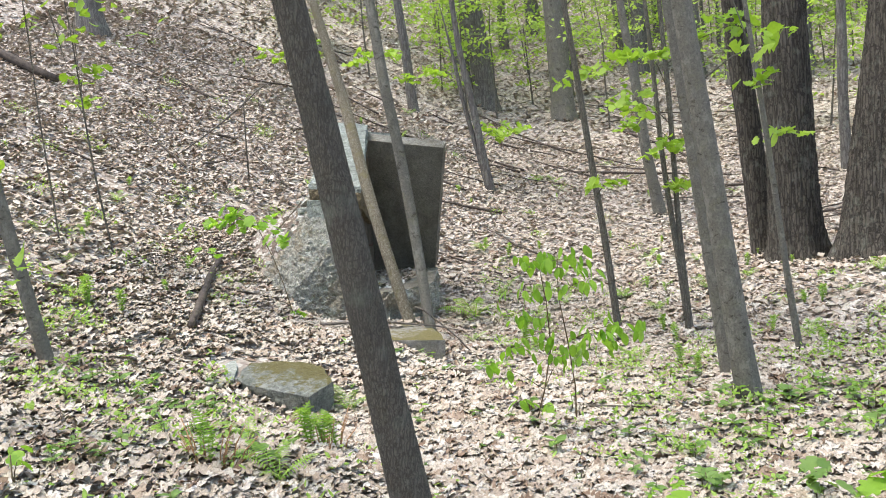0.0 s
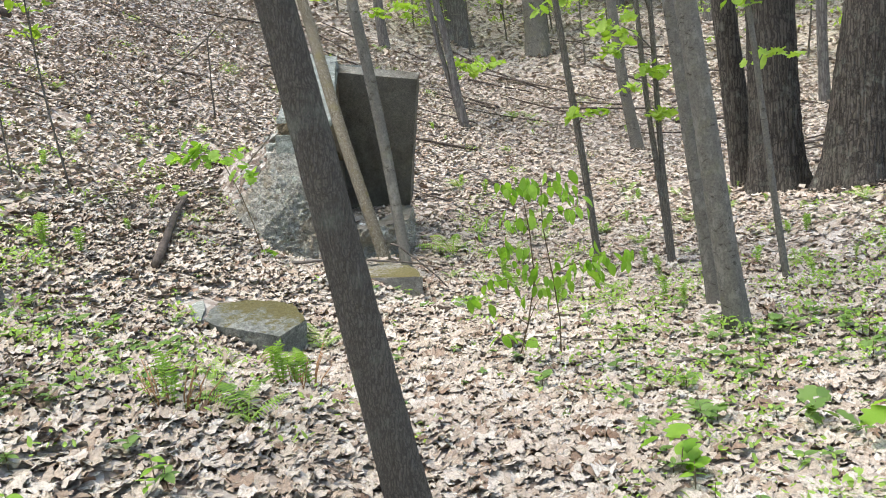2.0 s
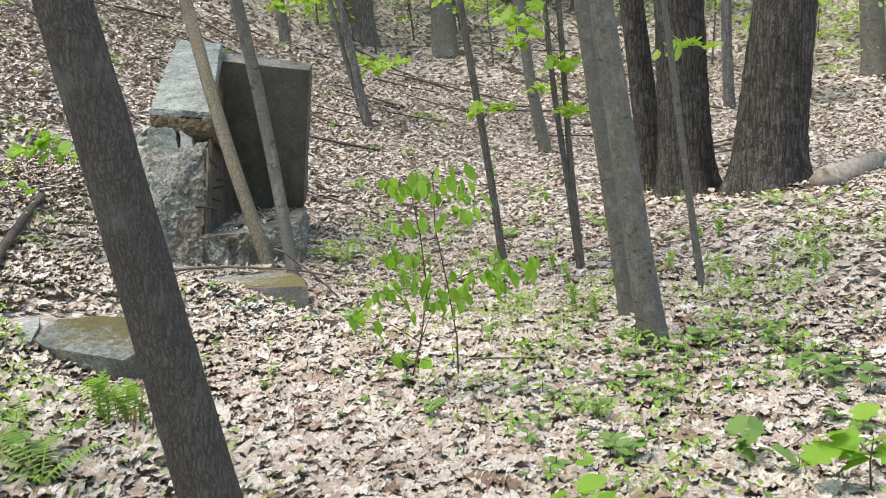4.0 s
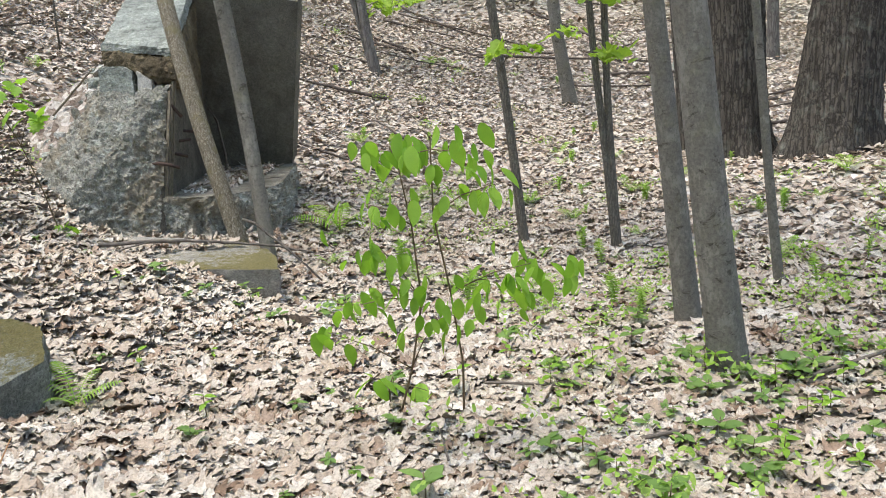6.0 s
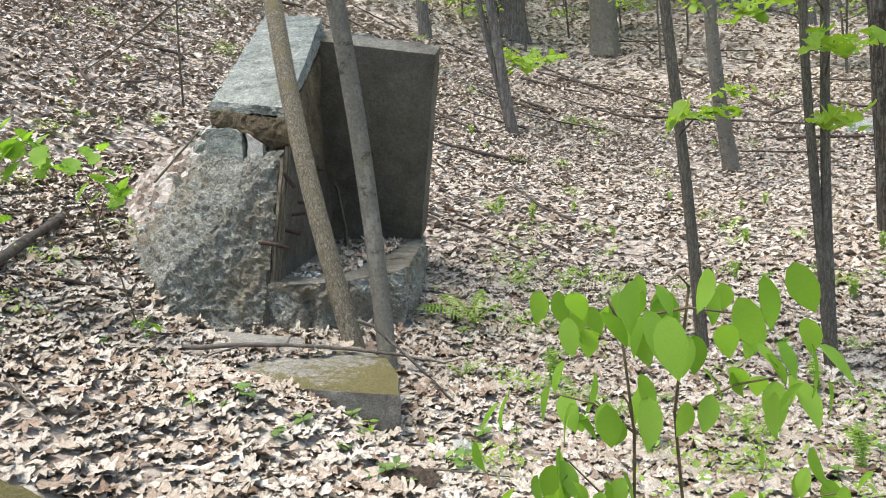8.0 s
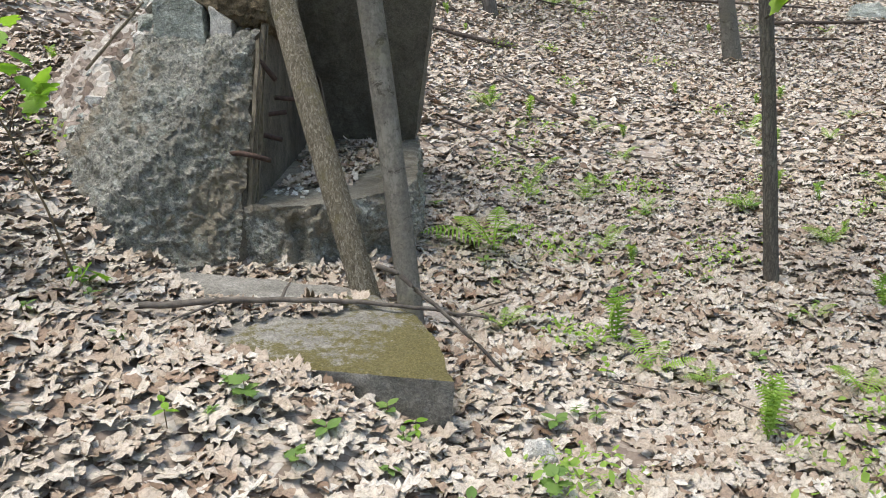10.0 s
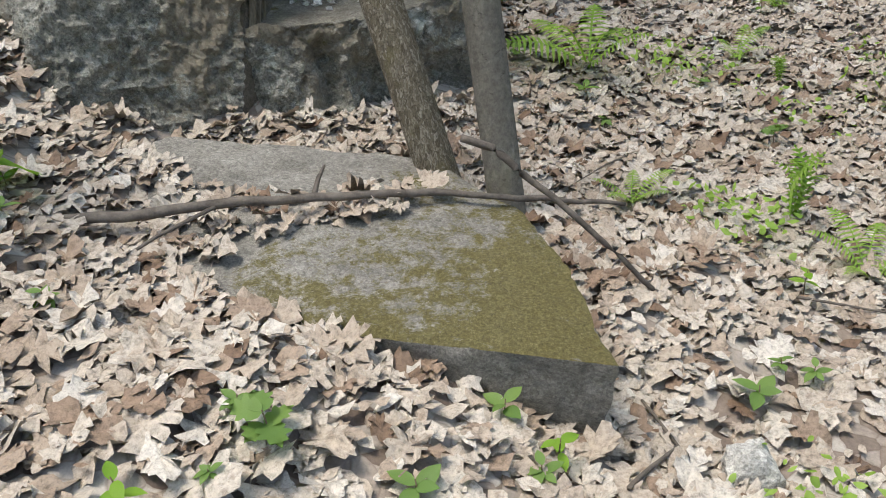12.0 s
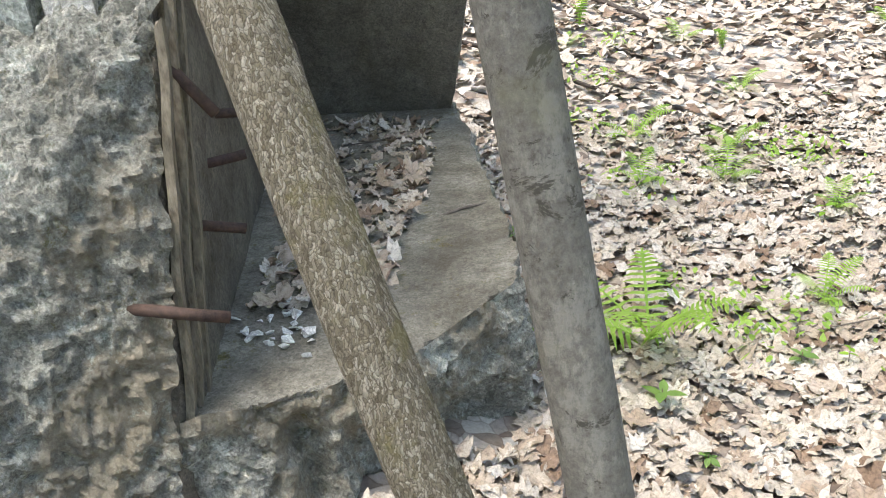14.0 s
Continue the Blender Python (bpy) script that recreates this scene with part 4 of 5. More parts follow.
# second stems
part("second_stem", trunk_mesh("second_stem", 7.5, 0.034, 0.026, (-0.055, 0.01), M_THIN, 0, 0, 12, 0.02, 3, 0.1), MADE["forked_sapling"], (-0.02, 0.0, 0.02))
part("second_stem", trunk_mesh("second_stem", 4.0, 0.06, 0.045, (-0.16, 0.0), M_FARBARK, 0, 0, 10, 0.02, 3, 0.1), MADE["twin_stem_tree"], (-0.05, 0.1, 0.0))
part("branch", rod_mesh("branch", [(-0.2, 0, 2.0), (-0.28, 0.05, 2.25), (-0.3, 0.1, 2.6)], [0.02, 0.015, 0.008], M_SMOOTH, 7), MADE["slope_tree"])


# ---- leaf sprays on low branches ----
def spray(tree, centre, width, n, size=0.1, mat=M_GREEN, seed=1):
    """A flat spray of leaves on a twig that grows out of the tree's stem."""
    o = tree.location
    c = Vector(centre) - o
    rng = random.Random(seed)
    centres = [c + Vector((rng.uniform(-width, width), rng.uniform(-width, width), rng.uniform(-0.25, 0.25) * width)) for _ in range(max(3, n // 5))]
    h = c.z * 0.9
    lean = STEM_LEAN.get(tree.name, (0, 0))
    a = Vector((lean[0] * h, lean[1] * h, h))
    twig = part("twig", rod_mesh("twig", [a, a.lerp(c, 0.5) + Vector((0, 0, 0.05)), c], [0.008, 0.006, 0.003], M_THIN, 6), tree)
    tagged(part("leaf_spray", leaf_cloud("leaf_spray", centres, 5, 0.09, 0.03, size, mat, seed, MAPLE_SIDE), twig), "fresh lime green leaves", kind="stuff")


STEM_LEAN = {row[0]: row[3] for row in TREES}
for k, (name, c, w, n, s) in enumerate((
        ("forked_sapling", (2.11, 9.0, 1.70), 0.28, 30, 0.13), ("forked_sapling", (2.41, 9.0, 1.25), 0.22, 22, 0.13), ("forked_sapling", (2.26, 9.0, 2.14), 0.3, 30, 0.13),
        ("forked_sapling", (3.1, 9.0, 2.37), 0.3, 26, 0.13), ("forked_sapling", (2.24, 9.6, 1.5), 0.2, 16, 0.12), ("forked_sapling", (2.6, 9.4, 0.85), 0.18, 12, 0.12),
        ("thin_sapling", (2.88, 7.5, 1.28), 0.16, 14, 0.11), ("thin_sapling", (2.95, 7.5, 1.75), 0.2, 12, 0.11), ("sapling_tree", (1.67, 10.6, 2.1), 0.3, 20, 0.12),
        ("sapling_tree", (1.85, 9.4, 0.9), 0.12, 8, 0.12), ("slope_maple", (-2.78, 5.5, 2.7), 0.3, 30, 0.12), ("slope_maple", (-2.86, 5.6, 1.55), 0.18, 14, 0.10),
        ("whip_sapling", (-3.3, 8.7, 2.5), 0.22, 22, 0.09), ("whip_sapling", (-3.5, 8.8, 2.3), 0.2, 16, 0.09), ("bank_sapling", (-1.85, 3.8, 1.15), 0.14, 10, 0.08),
        ("bank_sapling", (-2.05, 3.9, 1.35), 0.12, 8, 0.08), ("twin_stem_tree", (1.35, 20.0, 1.75), 0.5, 60, 0.16), ("twin_stem_tree", (1.2, 18.9, 1.6), 0.4, 40, 0.15),
        ("hill_tree", (-1.6, 22.0, 3.9), 0.7, 70, 0.17), ("hill_tree", (-0.43, 21.5, 3.2), 0.6, 60, 0.17), ("hill_tree", (-3.4, 21.0, 4.2), 0.8, 70, 0.17),
        ("slope_tree", (4.0, 16.6, 0.9), 0.3, 16, 0.14), ("slope_tree", (3.7, 17.0, 2.2), 0.35, 24, 0.14), ("beech_tree", (2.55, 6.6, 1.95), 0.22, 14, 0.11))):
    spray(MADE[name], c, w, n, s, M_GREEN, 40 + k)


# ---- shrubs with large leaves ----
def blade_mesh(name, mat, side=OVAL_SIDE, fold=0.12, droop=0.25):
    o = [(x, y + 0.5) for x, y in side]
    verts, faces = [], []
    for x, y in o:
        verts += [(x, y, fold * x - droop * y * y), (-x, y, fold * x - droop * y * y), (0, y, -0.02 - droop * y * y)]
    for i in range(len(o) - 1):
        a, b = 3 * i, 3 * i + 3
        faces += [(a + 2, a, b, b + 2), (a + 1, a + 2, b + 2, b + 1)]
    return mesh_from(name, verts, faces, mat)


ROUND_SIDE = ((0.0, -0.5), (0.15, -0.40), (0.25, -0.2), (0.27, 0.02), (0.20, 0.24), (0.08, 0.42), (0.0, 0.52))
BLADE, BLADE_MAPLE, BLADE_HERB = blade_mesh("leaf", M_SHRUB, ROUND_SIDE), blade_mesh("leaf", M_SHRUB, MAPLE_SIDE, 0.1, 0.2), blade_mesh("leaf", M_HERB, ROUND_SIDE, 0.2, 0.15)
BLADE_MAPLE_DARK = blade_mesh("leaf", M_HERB, MAPLE_SIDE, 0.1, 0.2)


def leafy_shrub(name, at, label, stems, clusters, blade, size, droop, seed):
    """Stems as paths, then leaves hung in clusters round given centres."""
    rng = random.Random(seed)
    shrub = thing(name, at, label, "shrub")
    o = Vector(at)
    for path in stems:
        part("stem", rod_mesh("stem", [Vector(p) - o for p in path], [0.0055 - 0.003 * i / (len(path) - 1) for i in range(len(path))], M_STEM, 7, 0.006), shrub)
    nodes = [Vector(p) - o for path in stems for p in path]
    for (x, y, z, r, n) in clusters:
        c = Vector((x, y, z)) - o
        root = min(nodes, key=lambda q: (q - c).length + (0.3 if q.z > c.z else 0))
        branch = part("branch", rod_mesh("branch", [root, root.lerp(c, 0.5) + Vector((0, 0, 0.02)), c], [0.003, 0.0025, 0.0015], M_STEM, 5), shrub)
        for _ in range(round(n * (1.45 if name == "spring_shrub" else 1))):
            p = c + Vector((rng.gauss(0, r), rng.gauss(0, r), rng.gauss(0, r * 0.45)))
            turn = Euler((-rng.uniform(*droop), rng.uniform(-0.35, 0.35), rng.uniform(0, 6.28))).to_quaternion()
            part("leaf", blade, branch, p, turn=turn, size=size * rng.uniform(0.65, 1.2))
    return shrub


leafy_shrub("spring_shrub", (0.86, 6.05, gz(0.86, 6.05)), "young shrub with thin stems and bright green rounded leaves",
            [[(0.86, 6.05, -0.62), (0.87, 5.95, -0.25), (0.83, 5.8, 0.1), (0.78, 5.6, 0.45), (0.78, 5.45, 0.74)],
             [(0.56, 6.1, -0.62), (0.66, 5.95, -0.25), (0.72, 5.8, 0.08), (0.70, 5.6, 0.42), (0.66, 5.48, 0.68)]],
            [(0.73, 5.4, 0.76, 0.07, 9), (0.90, 5.45, 0.68, 0.09, 12), (0.63, 5.48, 0.72, 0.07, 8), (0.98, 5.52, 0.55, 0.07, 8), (0.54, 5.58, 0.52, 0.06, 6), (0.57, 5.62, 0.36, 0.07, 10), (0.68, 5.6, 0.5, 0.08, 6),
             (0.64, 5.7, 0.18, 0.07, 9), (0.47, 5.76, 0.10, 0.06, 6), (0.35, 5.78, 0.0, 0.035, 4), (1.03, 5.72, 0.16, 0.09, 17), (1.18, 5.75, 0.20, 0.07, 9), (0.88, 5.72, 0.12, 0.08, 9), (0.76, 5.7, 0.02, 0.05, 6)],
            BLADE, 0.082, (0.55, 1.7), 3)
leafy_shrub("low_maple_seedling", (1.05, 3.85, gz(1.05, 3.85)), "low seedling with a few broad lime green leaves",
            [[(1.05, 3.85, -0.45), (1.05, 3.83, -0.32), (1.05, 3.8, -0.24)]], [(1.05, 3.8, -0.24, 0.085, 9)], BLADE_MAPLE, 0.12, (0.0, 0.6), 8)
leafy_shrub("low_maple_seedling", (0.55, 6.2, gz(0.55, 6.2)), "low seedling with drooping bright green leaves",
            [[(0.55, 6.2, -0.6), (0.56, 6.18, -0.42), (0.58, 6.15, -0.36)]], [(0.5, 6.2, -0.38, 0.05, 6), (0.72, 6.1, -0.42, 0.05, 4)], BLADE, 0.10, (0.4, 1.1), 9)
leafy_shrub("low_maple_seedling", (1.85, 4.4, gz(1.85, 4.4)), "dull green maple seedling among dry leaves",
            [[(1.85, 4.4, -0.6), (1.85, 4.4, -0.45), (1.85, 4.38, -0.35)]], [(1.85, 4.38, -0.36, 0.07, 9)], BLADE_MAPLE_DARK, 0.13, (0.1, 0.6), 10)
leafy_shrub("low_maple_seedling", (2.2, 4.1, gz(2.2, 4.1)), "broad-leaved green maple seedling on the forest floor",
            [[(2.2, 4.1, -0.6), (2.2, 4.1, -0.4), (2.2, 4.08, -0.3)]], [(2.2, 4.08, -0.3, 0.09, 10)], BLADE_MAPLE, 0.15, (0.1, 0.6), 12)
leafy_shrub("bank_seedling", (-1.48, 8.45, gz(-1.48, 8.45)), "thin arching seedling with lime green maple leaves",
            [[(-1.48, 8.45, -0.12), (-1.55, 8.43, 0.3), (-1.62, 8.4, 0.6), (-1.7, 8.36, 0.85), (-1.8, 8.33, 1.0), (-2.0, 8.3, 1.1)]],
            [(-1.72, 8.34, 0.96, 0.1, 9), (-1.9, 8.3, 1.06, 0.12, 13), (-2.12, 8.3, 1.0, 0.12, 11), (-1.52, 8.4, 0.8, 0.08, 8), (-2.2, 8.3, 0.72, 0.06, 5), (-1.5, 8.42, 0.05, 0.05, 4)], BLADE_MAPLE, 0.12, (0.2, 0.8), 14)
leafy_shrub("bank_seedling", (-1.55, 3.3, gz(-1.55, 3.3)), "yellow green seedling at the edge of the path", [[(-1.55, 3.3, 0.1), (-1.55, 3.28, 0.35), (-1.52, 3.25, 0.5)]],
            [(-1.5, 3.25, 0.48, 0.07, 7), (-1.6, 3.3, 0.32, 0.06, 5)], BLADE_MAPLE, 0.06, (0.2, 0.8), 15)


# ---- ferns and herbs ----
def frond_mesh(name, length, pairs, width, arch, mat=M_FERN):
    verts, faces = [], []
    for i in range(pairs):
        f = (i + 1) / (pairs + 0.5)
        y, z = length * f * (1 - 0.18 * f), arch * length * (f - f * f * 0.75)
        w = width * math.sin(math.pi * min(1, 0.14 + 0.86 * f)) ** 0.8 * (1 if f < 0.95 else 0.5)
        d = length / pairs * 0.42
        for s in (-1, 1):
            b = len(verts)
            verts += [(0, y - d * 0.5, z), (s * w * 0.5, y + d * 0.1, z - 0.02 * w), (s * w, y + d * 0.9, z - 0.22 * w), (s * w * 0.55, y + d * 1.1, z - 0.03 * w), (0, y + d * 0.6, z)]
            faces.append((b, b + 1, b + 2, b + 3, b + 4) if s > 0 else (b + 4, b + 3, b + 2, b + 1, b))
    b = len(verts)
    for i in range(7):
        f = i / 6
        y, z = length * f * (1 - 0.18 * f), arch * length * (f - f * f * 0.75)
        verts += [(-0.003, y, z + 0.001), (0.003, y, z + 0.001)]
    faces += [(b + 2 * i, b + 2 * i + 1, b + 2 * i + 3, b + 2 * i + 2) for i in range(6)]
    return mesh_from(name, verts, faces, mat, False)


FRONDS = [frond_mesh("frond", 0.30, 15, 0.055, 0.55), frond_mesh("frond", 0.36, 17, 0.065, 0.8), frond_mesh("frond", 0.26, 13, 0.05, 1.3)]


def fern(seed, upright, n, size):
    rng = random.Random(seed)
    f = thing("fern", (0, 0, -50), "small bright green fern growing through dry leaves", "fern", "ferns on the forest floor")
    a0 = rng.uniform(0, 6.28)
    for i in range(n):
        t = Euler((rng.uniform(0.1, 0.4) + (0.65 if upright else 0), rng.uniform(-0.2, 0.2), a0 + i * 6.28 / n + rng.uniform(-0.5, 0.5))).to_quaternion()
        part("frond", FRONDS[2 if upright else rng.randrange(2)], f, (0, 0, 0), turn=t, size=size * rng.uniform(0.7, 1.15))
    return f


def herb(seed, n, size, blade=BLADE_HERB, tall=0.06):
    rng = random.Random(seed)
    h = thing("seedling", (0, 0, -50), "small leafy green seedling among dead leaves", "seedling", "seedlings on the forest floor")
    part("stem", rod_mesh("stem", [(0, 0, -0.03), (0.004, 0, tall * 0.5), (0, 0.004, tall)], [0.003, 0.0025, 0.002], M_STEM, 5), h)
    for i in range(n):
        t = Euler((rng.uniform(-0.2, 0.45), rng.uniform(-0.25, 0.25), i * 6.28 / n + rng.uniform(-0.4, 0.4))).to_quaternion()
        part("leaf", blade, h, (0, 0, tall * rng.uniform(0.45, 1.0)), turn=t, size=size * rng.uniform(0.7, 1.2))
    return h


def place(kinds, spots, seed, lo=0.7, hi=1.2, lift=0.02):
    rng = random.Random(seed)
    for i, (x, y) in enumerate(spots):
        s = rng.uniform(lo, hi)
        src = kinds[rng.randrange(len(kinds))]
        src.scale = (s, s, s)
        copy_thing(src, pose(x, y, gz(x, y) + lift, 0, 0, rng.uniform(0, 360)))
        src.scale = (1, 1, 1)


FERN_KINDS = [fern(1, False, 6, 1.0), fern(2, False, 5, 0.85), fern(3, True, 6, 0.9), fern(4, True, 4, 0.8)]
HERB_KINDS = [herb(1, 5, 0.07), herb(2, 4, 0.09, BLADE_HERB, 0.09), herb(3, 6, 0.055), herb(4, 4, 0.08, BLADE, 0.12), herb(5, 5, 0.08, BLADE_MAPLE_DARK, 0.1)]
place(FERN_KINDS[:1], [(0.257, 10.317)], 11, 1.5, 1.55)
place(FERN_KINDS[:1], [(-0.7, 6.0)], 12, 0.7, 0.75)
place(FERN_KINDS[:2], [(1.72, 8.53), (0.21, 9.07), (0.86, 8.73), (1.89, 9.45), (0.76, 12.2), (1.27, 12.1), (0.73, 13.59), (0.64, 11.67), (1.07, 11.7), (3.08, 13.79), (0.52, 14.15),
                       (-0.82, 4.2), (-1.02, 4.6), (-0.72, 3.95)], 1, 0.6, 0.9)
place(FERN_KINDS[2:], [(0.75, 9.06), (2.02, 7.71), (2.06, 7.3), (2.29, 9.5), (3.6, 7.55), (3.56, 6.89), (2.29, 8.95), (0.9, 13.95), (0.55, 14.26), (-2.79, 6.9), (-2.58, 7.02), (-0.66, 4.75), (-0.72, 4.7)], 2, 0.9, 1.3)
place(FERN_KINDS[3:4], [(-1.03, 3.98), (-1.09, 4.05), (-0.66, 4.75), (-0.6, 4.8)], 13, 1.0, 1.3)
place(HERB_KINDS, [(-1.2 + 0.42 * math.sin(k * 2.4), 3.7 + 0.9 * math.sin(k * 1.7 + 0.6)) for k in range(34)] + [(1.75 + 0.75 * math.sin(k * 2.4), 4.0 + 0.8 * math.sin(k * 1.7)) for k in range(30)]
      + [(2.3 + 0.5 * math.sin(k * 2.4), 5.7 + 0.5 * math.sin(k * 1.7)) for k in range(36)], 14, 0.5, 1.0)
place([FERN_KINDS[2]], [(1.14, 8.12), (1.2, 8.22)], 3, 1.0, 1.2)
rng = random.Random(21)
place(FERN_KINDS, [(rng.uniform(1.0, 4.6), rng.uniform(8.0, 15.0)) for _ in range(34)] + [(rng.uniform(3, 7), rng.uniform(6.0, 12.0)) for _ in range(26)]
      + [(rng.uniform(-5.5, -2.2), rng.uniform(7.0, 14.0)) for _ in range(20)] + [(rng.uniform(-6, 10), rng.uniform(15.0, 24.0)) for _ in range(26)], 4, 0.5, 1.0)
place(HERB_KINDS, [(-0.76, 7.72), (-0.7, 7.66), (-0.28, 7.9), (-0.22, 7.73), (-0.18, 7.78), (-0.26, 7.49), (-0.06, 7.32), (-0.02, 7.36), (-0.52, 7.44), (0.18, 7.64), (-1.45, 8.44), (-1.4, 8.3), (0.25, 7.55), (-0.45, 7.6),
                   (-0.9, 7.5), (-0.1, 7.25), (0.05, 7.28), (-1.2, 8.0), (0.5, 8.2), (0.62, 8.6), (0.9, 10.2)], 5, 0.45, 0.75)
place(HERB_KINDS, [(rng.gauss(x, 0.28), rng.gauss(y, 0.28)) for x, y in ((1.54, 6.07), (1.83, 6.19), (2.29, 5.99), (1.44, 6.69), (2.03, 6.19), (2.36, 5.85), (1.21, 5.05), (0.91, 4.8), (2.05, 5.98), (-1.92, 5.08), (-1.91, 5.57),
                                                                                  (-2.1, 5.3), (2.6, 5.6), (2.5, 5.2), (1.5, 5.4), (0.6, 6.3), (-1.5, 5.2)) for _ in range(7)], 6, 0.55, 1.05)
place(HERB_KINDS, [(rng.uniform(-3, 4.5), rng.uniform(3.2, 13)) for _ in range(110)], 7, 0.4, 0.8)
for kind in FERN_KINDS + HERB_KINDS:
    for ob in (*kind.children, kind):
        bpy.data.objects.remove(ob)


def fern_clump(x, y, n, seed):
    r = random.Random(seed)
    c = thing("fern_clump", (x, y, gz(x, y)), "clump of rusty brown dead fern stalks", "fern")
    for _ in range(n):
        a, b = Vector((r.gauss(0, 0.06), r.gauss(0, 0.06), -0.03)), r.uniform(0.1, 0.22)
        part("stalk", rod_mesh("stalk", [a, a * 1.2 + Vector((0, 0, b * 0.5)), a * 1.7 + Vector((0, 0, b))], [0.004, 0.0035, 0.002], M_DEADFERN, 5), c)


def ground_greens():
    """Tiny green leaves of low plants, in loose patches."""
    g = np.random.default_rng(77)
    xs, ys = [], []
    for x, y, sx, sy, n in ((2.0, 8.3, 0.9, 0.9, 900), (3.8, 7.2, 0.9, 0.8, 800), (3.0, 10.5, 1.2, 1.5, 700), (1.8, 6.0, 0.6, 0.35, 300), (-3.0, 7.0, 0.7, 0.6, 700), (-3.6, 9.5, 0.9, 1.2, 600), (-2.0, 5.2, 0.4, 0.4, 420),
                            (0.9, 12.6, 0.6, 1.0, 420), (6.0, 9.0, 1.4, 1.2, 800), (-4.5, 14.0, 2.0, 2.5, 800), (1.2, 5.0, 0.4, 0.3, 220), (3.5, 17.0, 3.0, 3.0, 700), (-6.0, 20.0, 3.0, 3.0, 600), (-0.9, 4.3, 0.4, 0.4, 260), (2.3, 5.2, 0.5, 0.5, 260), (1.9, 3.9, 0.4, 0.35, 130), (2.9, 6.4, 0.5, 0.5, 300), (0.9, 7.0, 0.5, 0.5, 160), (-1.3, 3.7, 0.4, 0.5, 260), (1.7, 3.6, 0.6, 0.5, 260), (2.2, 8.0, 0.7, 0.5, 380)):
        k = g.integers(8, 16)
        cx, cy = g.normal(x, sx, (2, k))[0], g.normal(y, sy, k)
        pick = g.integers(0, k, n)
        xs.append(cx[pick] + g.normal(0, 0.10, n)), ys.append(cy[pick] + g.normal(0, 0.10, n))
    x, y = np.concatenate(xs), np.concatenate(ys)
    keep = ~(inside(x, y, RUIN_PLAN) | inside(x, y, SLAB_PLAN) | inside(x, y, BLOCK_PLAN))
    x, y = x[keep], y[keep]
    v, t = leaves(x, y, ground(x, y) + g.uniform(0.04, 0.13, len(x)), g.uniform(0.016, 0.04, len(x)), OVAL_SIDE, g, 0.5, 0.3)
    tagged(new("ground_plants", tri_mesh("ground_plants", v, t, M_FERN, True)), "loose patches of tiny pale green spring plants", "ground plants", kind="stuff")


ground_greens()
fern_clump(-0.66, 4.74, 26, 1)
fern_clump(-1.05, 4.0, 22, 2)


# ---- fallen wood ----
def stick(name, path, r0, r1, label, mat=M_STICK, sides=9, side_twigs=()):
    pts = [Vector((p[0], p[1], p[2] if len(p) > 2 else gz(p[0], p[1]) + r0 * 0.6 + 0.035)) for p in path]
    fine = []
    for a, b in zip(pts, pts[1:]):
        fine += [a.lerp(b, i / 5) for i in range(5)]
    fine.append(pts[-1])
    o = pts[0]
    n = len(fine) - 1
    st = thing(name, o, label, "fallen wood")
    part("shaft", rod_mesh("shaft", [p - o for p in fine], [r0 + (r1 - r0) * i / n for i in range(n + 1)], mat, sides, r0 * 0.5), st)
    for a, b, r in side_twigs:
        part("side_twig", rod_mesh("side_twig", [Vector(a) - o, (Vector(a) + Vector(b)) / 2 - o + Vector((0, 0, 0.01)), Vector(b) - o], [r, r * 0.8, r * 0.5], mat, 7), st)


stick("fallen_branch", [(-1.45, 8.36, -0.08), (-1.171, 8.40, -0.104), (-0.95, 8.46, -0.125), (-0.72, 8.5, -0.150), (-0.41, 8.62, -0.225), (-0.184, 8.62, -0.265), (-0.05, 8.68, -0.315), (0.121, 8.75, -0.388)], 0.016, 0.006, "dead grey branch lying across the slab",
      side_twigs=[((-0.72, 8.5, -0.15), (-0.70, 8.62, -0.12), 0.008), ((-0.95, 8.46, -0.125), (-1.2, 8.2, -0.15), 0.006)])
stick("fallen_branch", [(-0.332, 8.6, -0.06), (-0.248, 8.6, -0.10), (-0.18, 8.58, -0.17), (-0.101, 8.55, -0.235), (0.07, 8.5, -0.405), (0.234, 8.54, -0.63), (0.30, 8.5, -0.70)], 0.0115, 0.006, "forked dead branch leaning off the slab edge")
for x, y, a, l in ((-0.55, 10.7, 2.0, 0.4), (-0.42, 10.9, 2.6, 0.5), (-0.62, 10.35, 1.2, 0.3), (-0.4, 10.5, 0.4, 0.2), (-0.75, 10.15, 0.5, 0.18), (-0.36, 11.3, 2.9, 0.35)):
    stick("twig", [(x, y, -0.075), (x + 0.5 * l * math.cos(a) + 0.02, y + 0.5 * l * math.sin(a), -0.07), (x + l * math.cos(a), y + l * math.sin(a), -0.085)], 0.006, 0.003, "small dead twig on the concrete ledge", M_STICK, 6)
stick("pale_stick", [(-1.98, 10.15, 0.68), (-1.8, 10.15, 0.84), (-1.6, 10.15, 1.02)], 0.010, 0.007, "pale bare stick lying on the rubble bank", M_BOARD)
stick("rotten_log", [(x, y, gz(x, y) + 0.075) for x, y in ((-2.05, 7.05), (-2.2, 7.9), (-2.4, 8.9), (-2.55, 9.85))], 0.038, 0.030, "dark rotten log lying on the leaves", M_ROTTEN)
stick("fallen_log", [(-9.8, 16.9), (-8.4, 16.6), (-6.9, 16.2)], 0.13, 0.09, "dark fallen log high on the slope", M_ROTTEN)
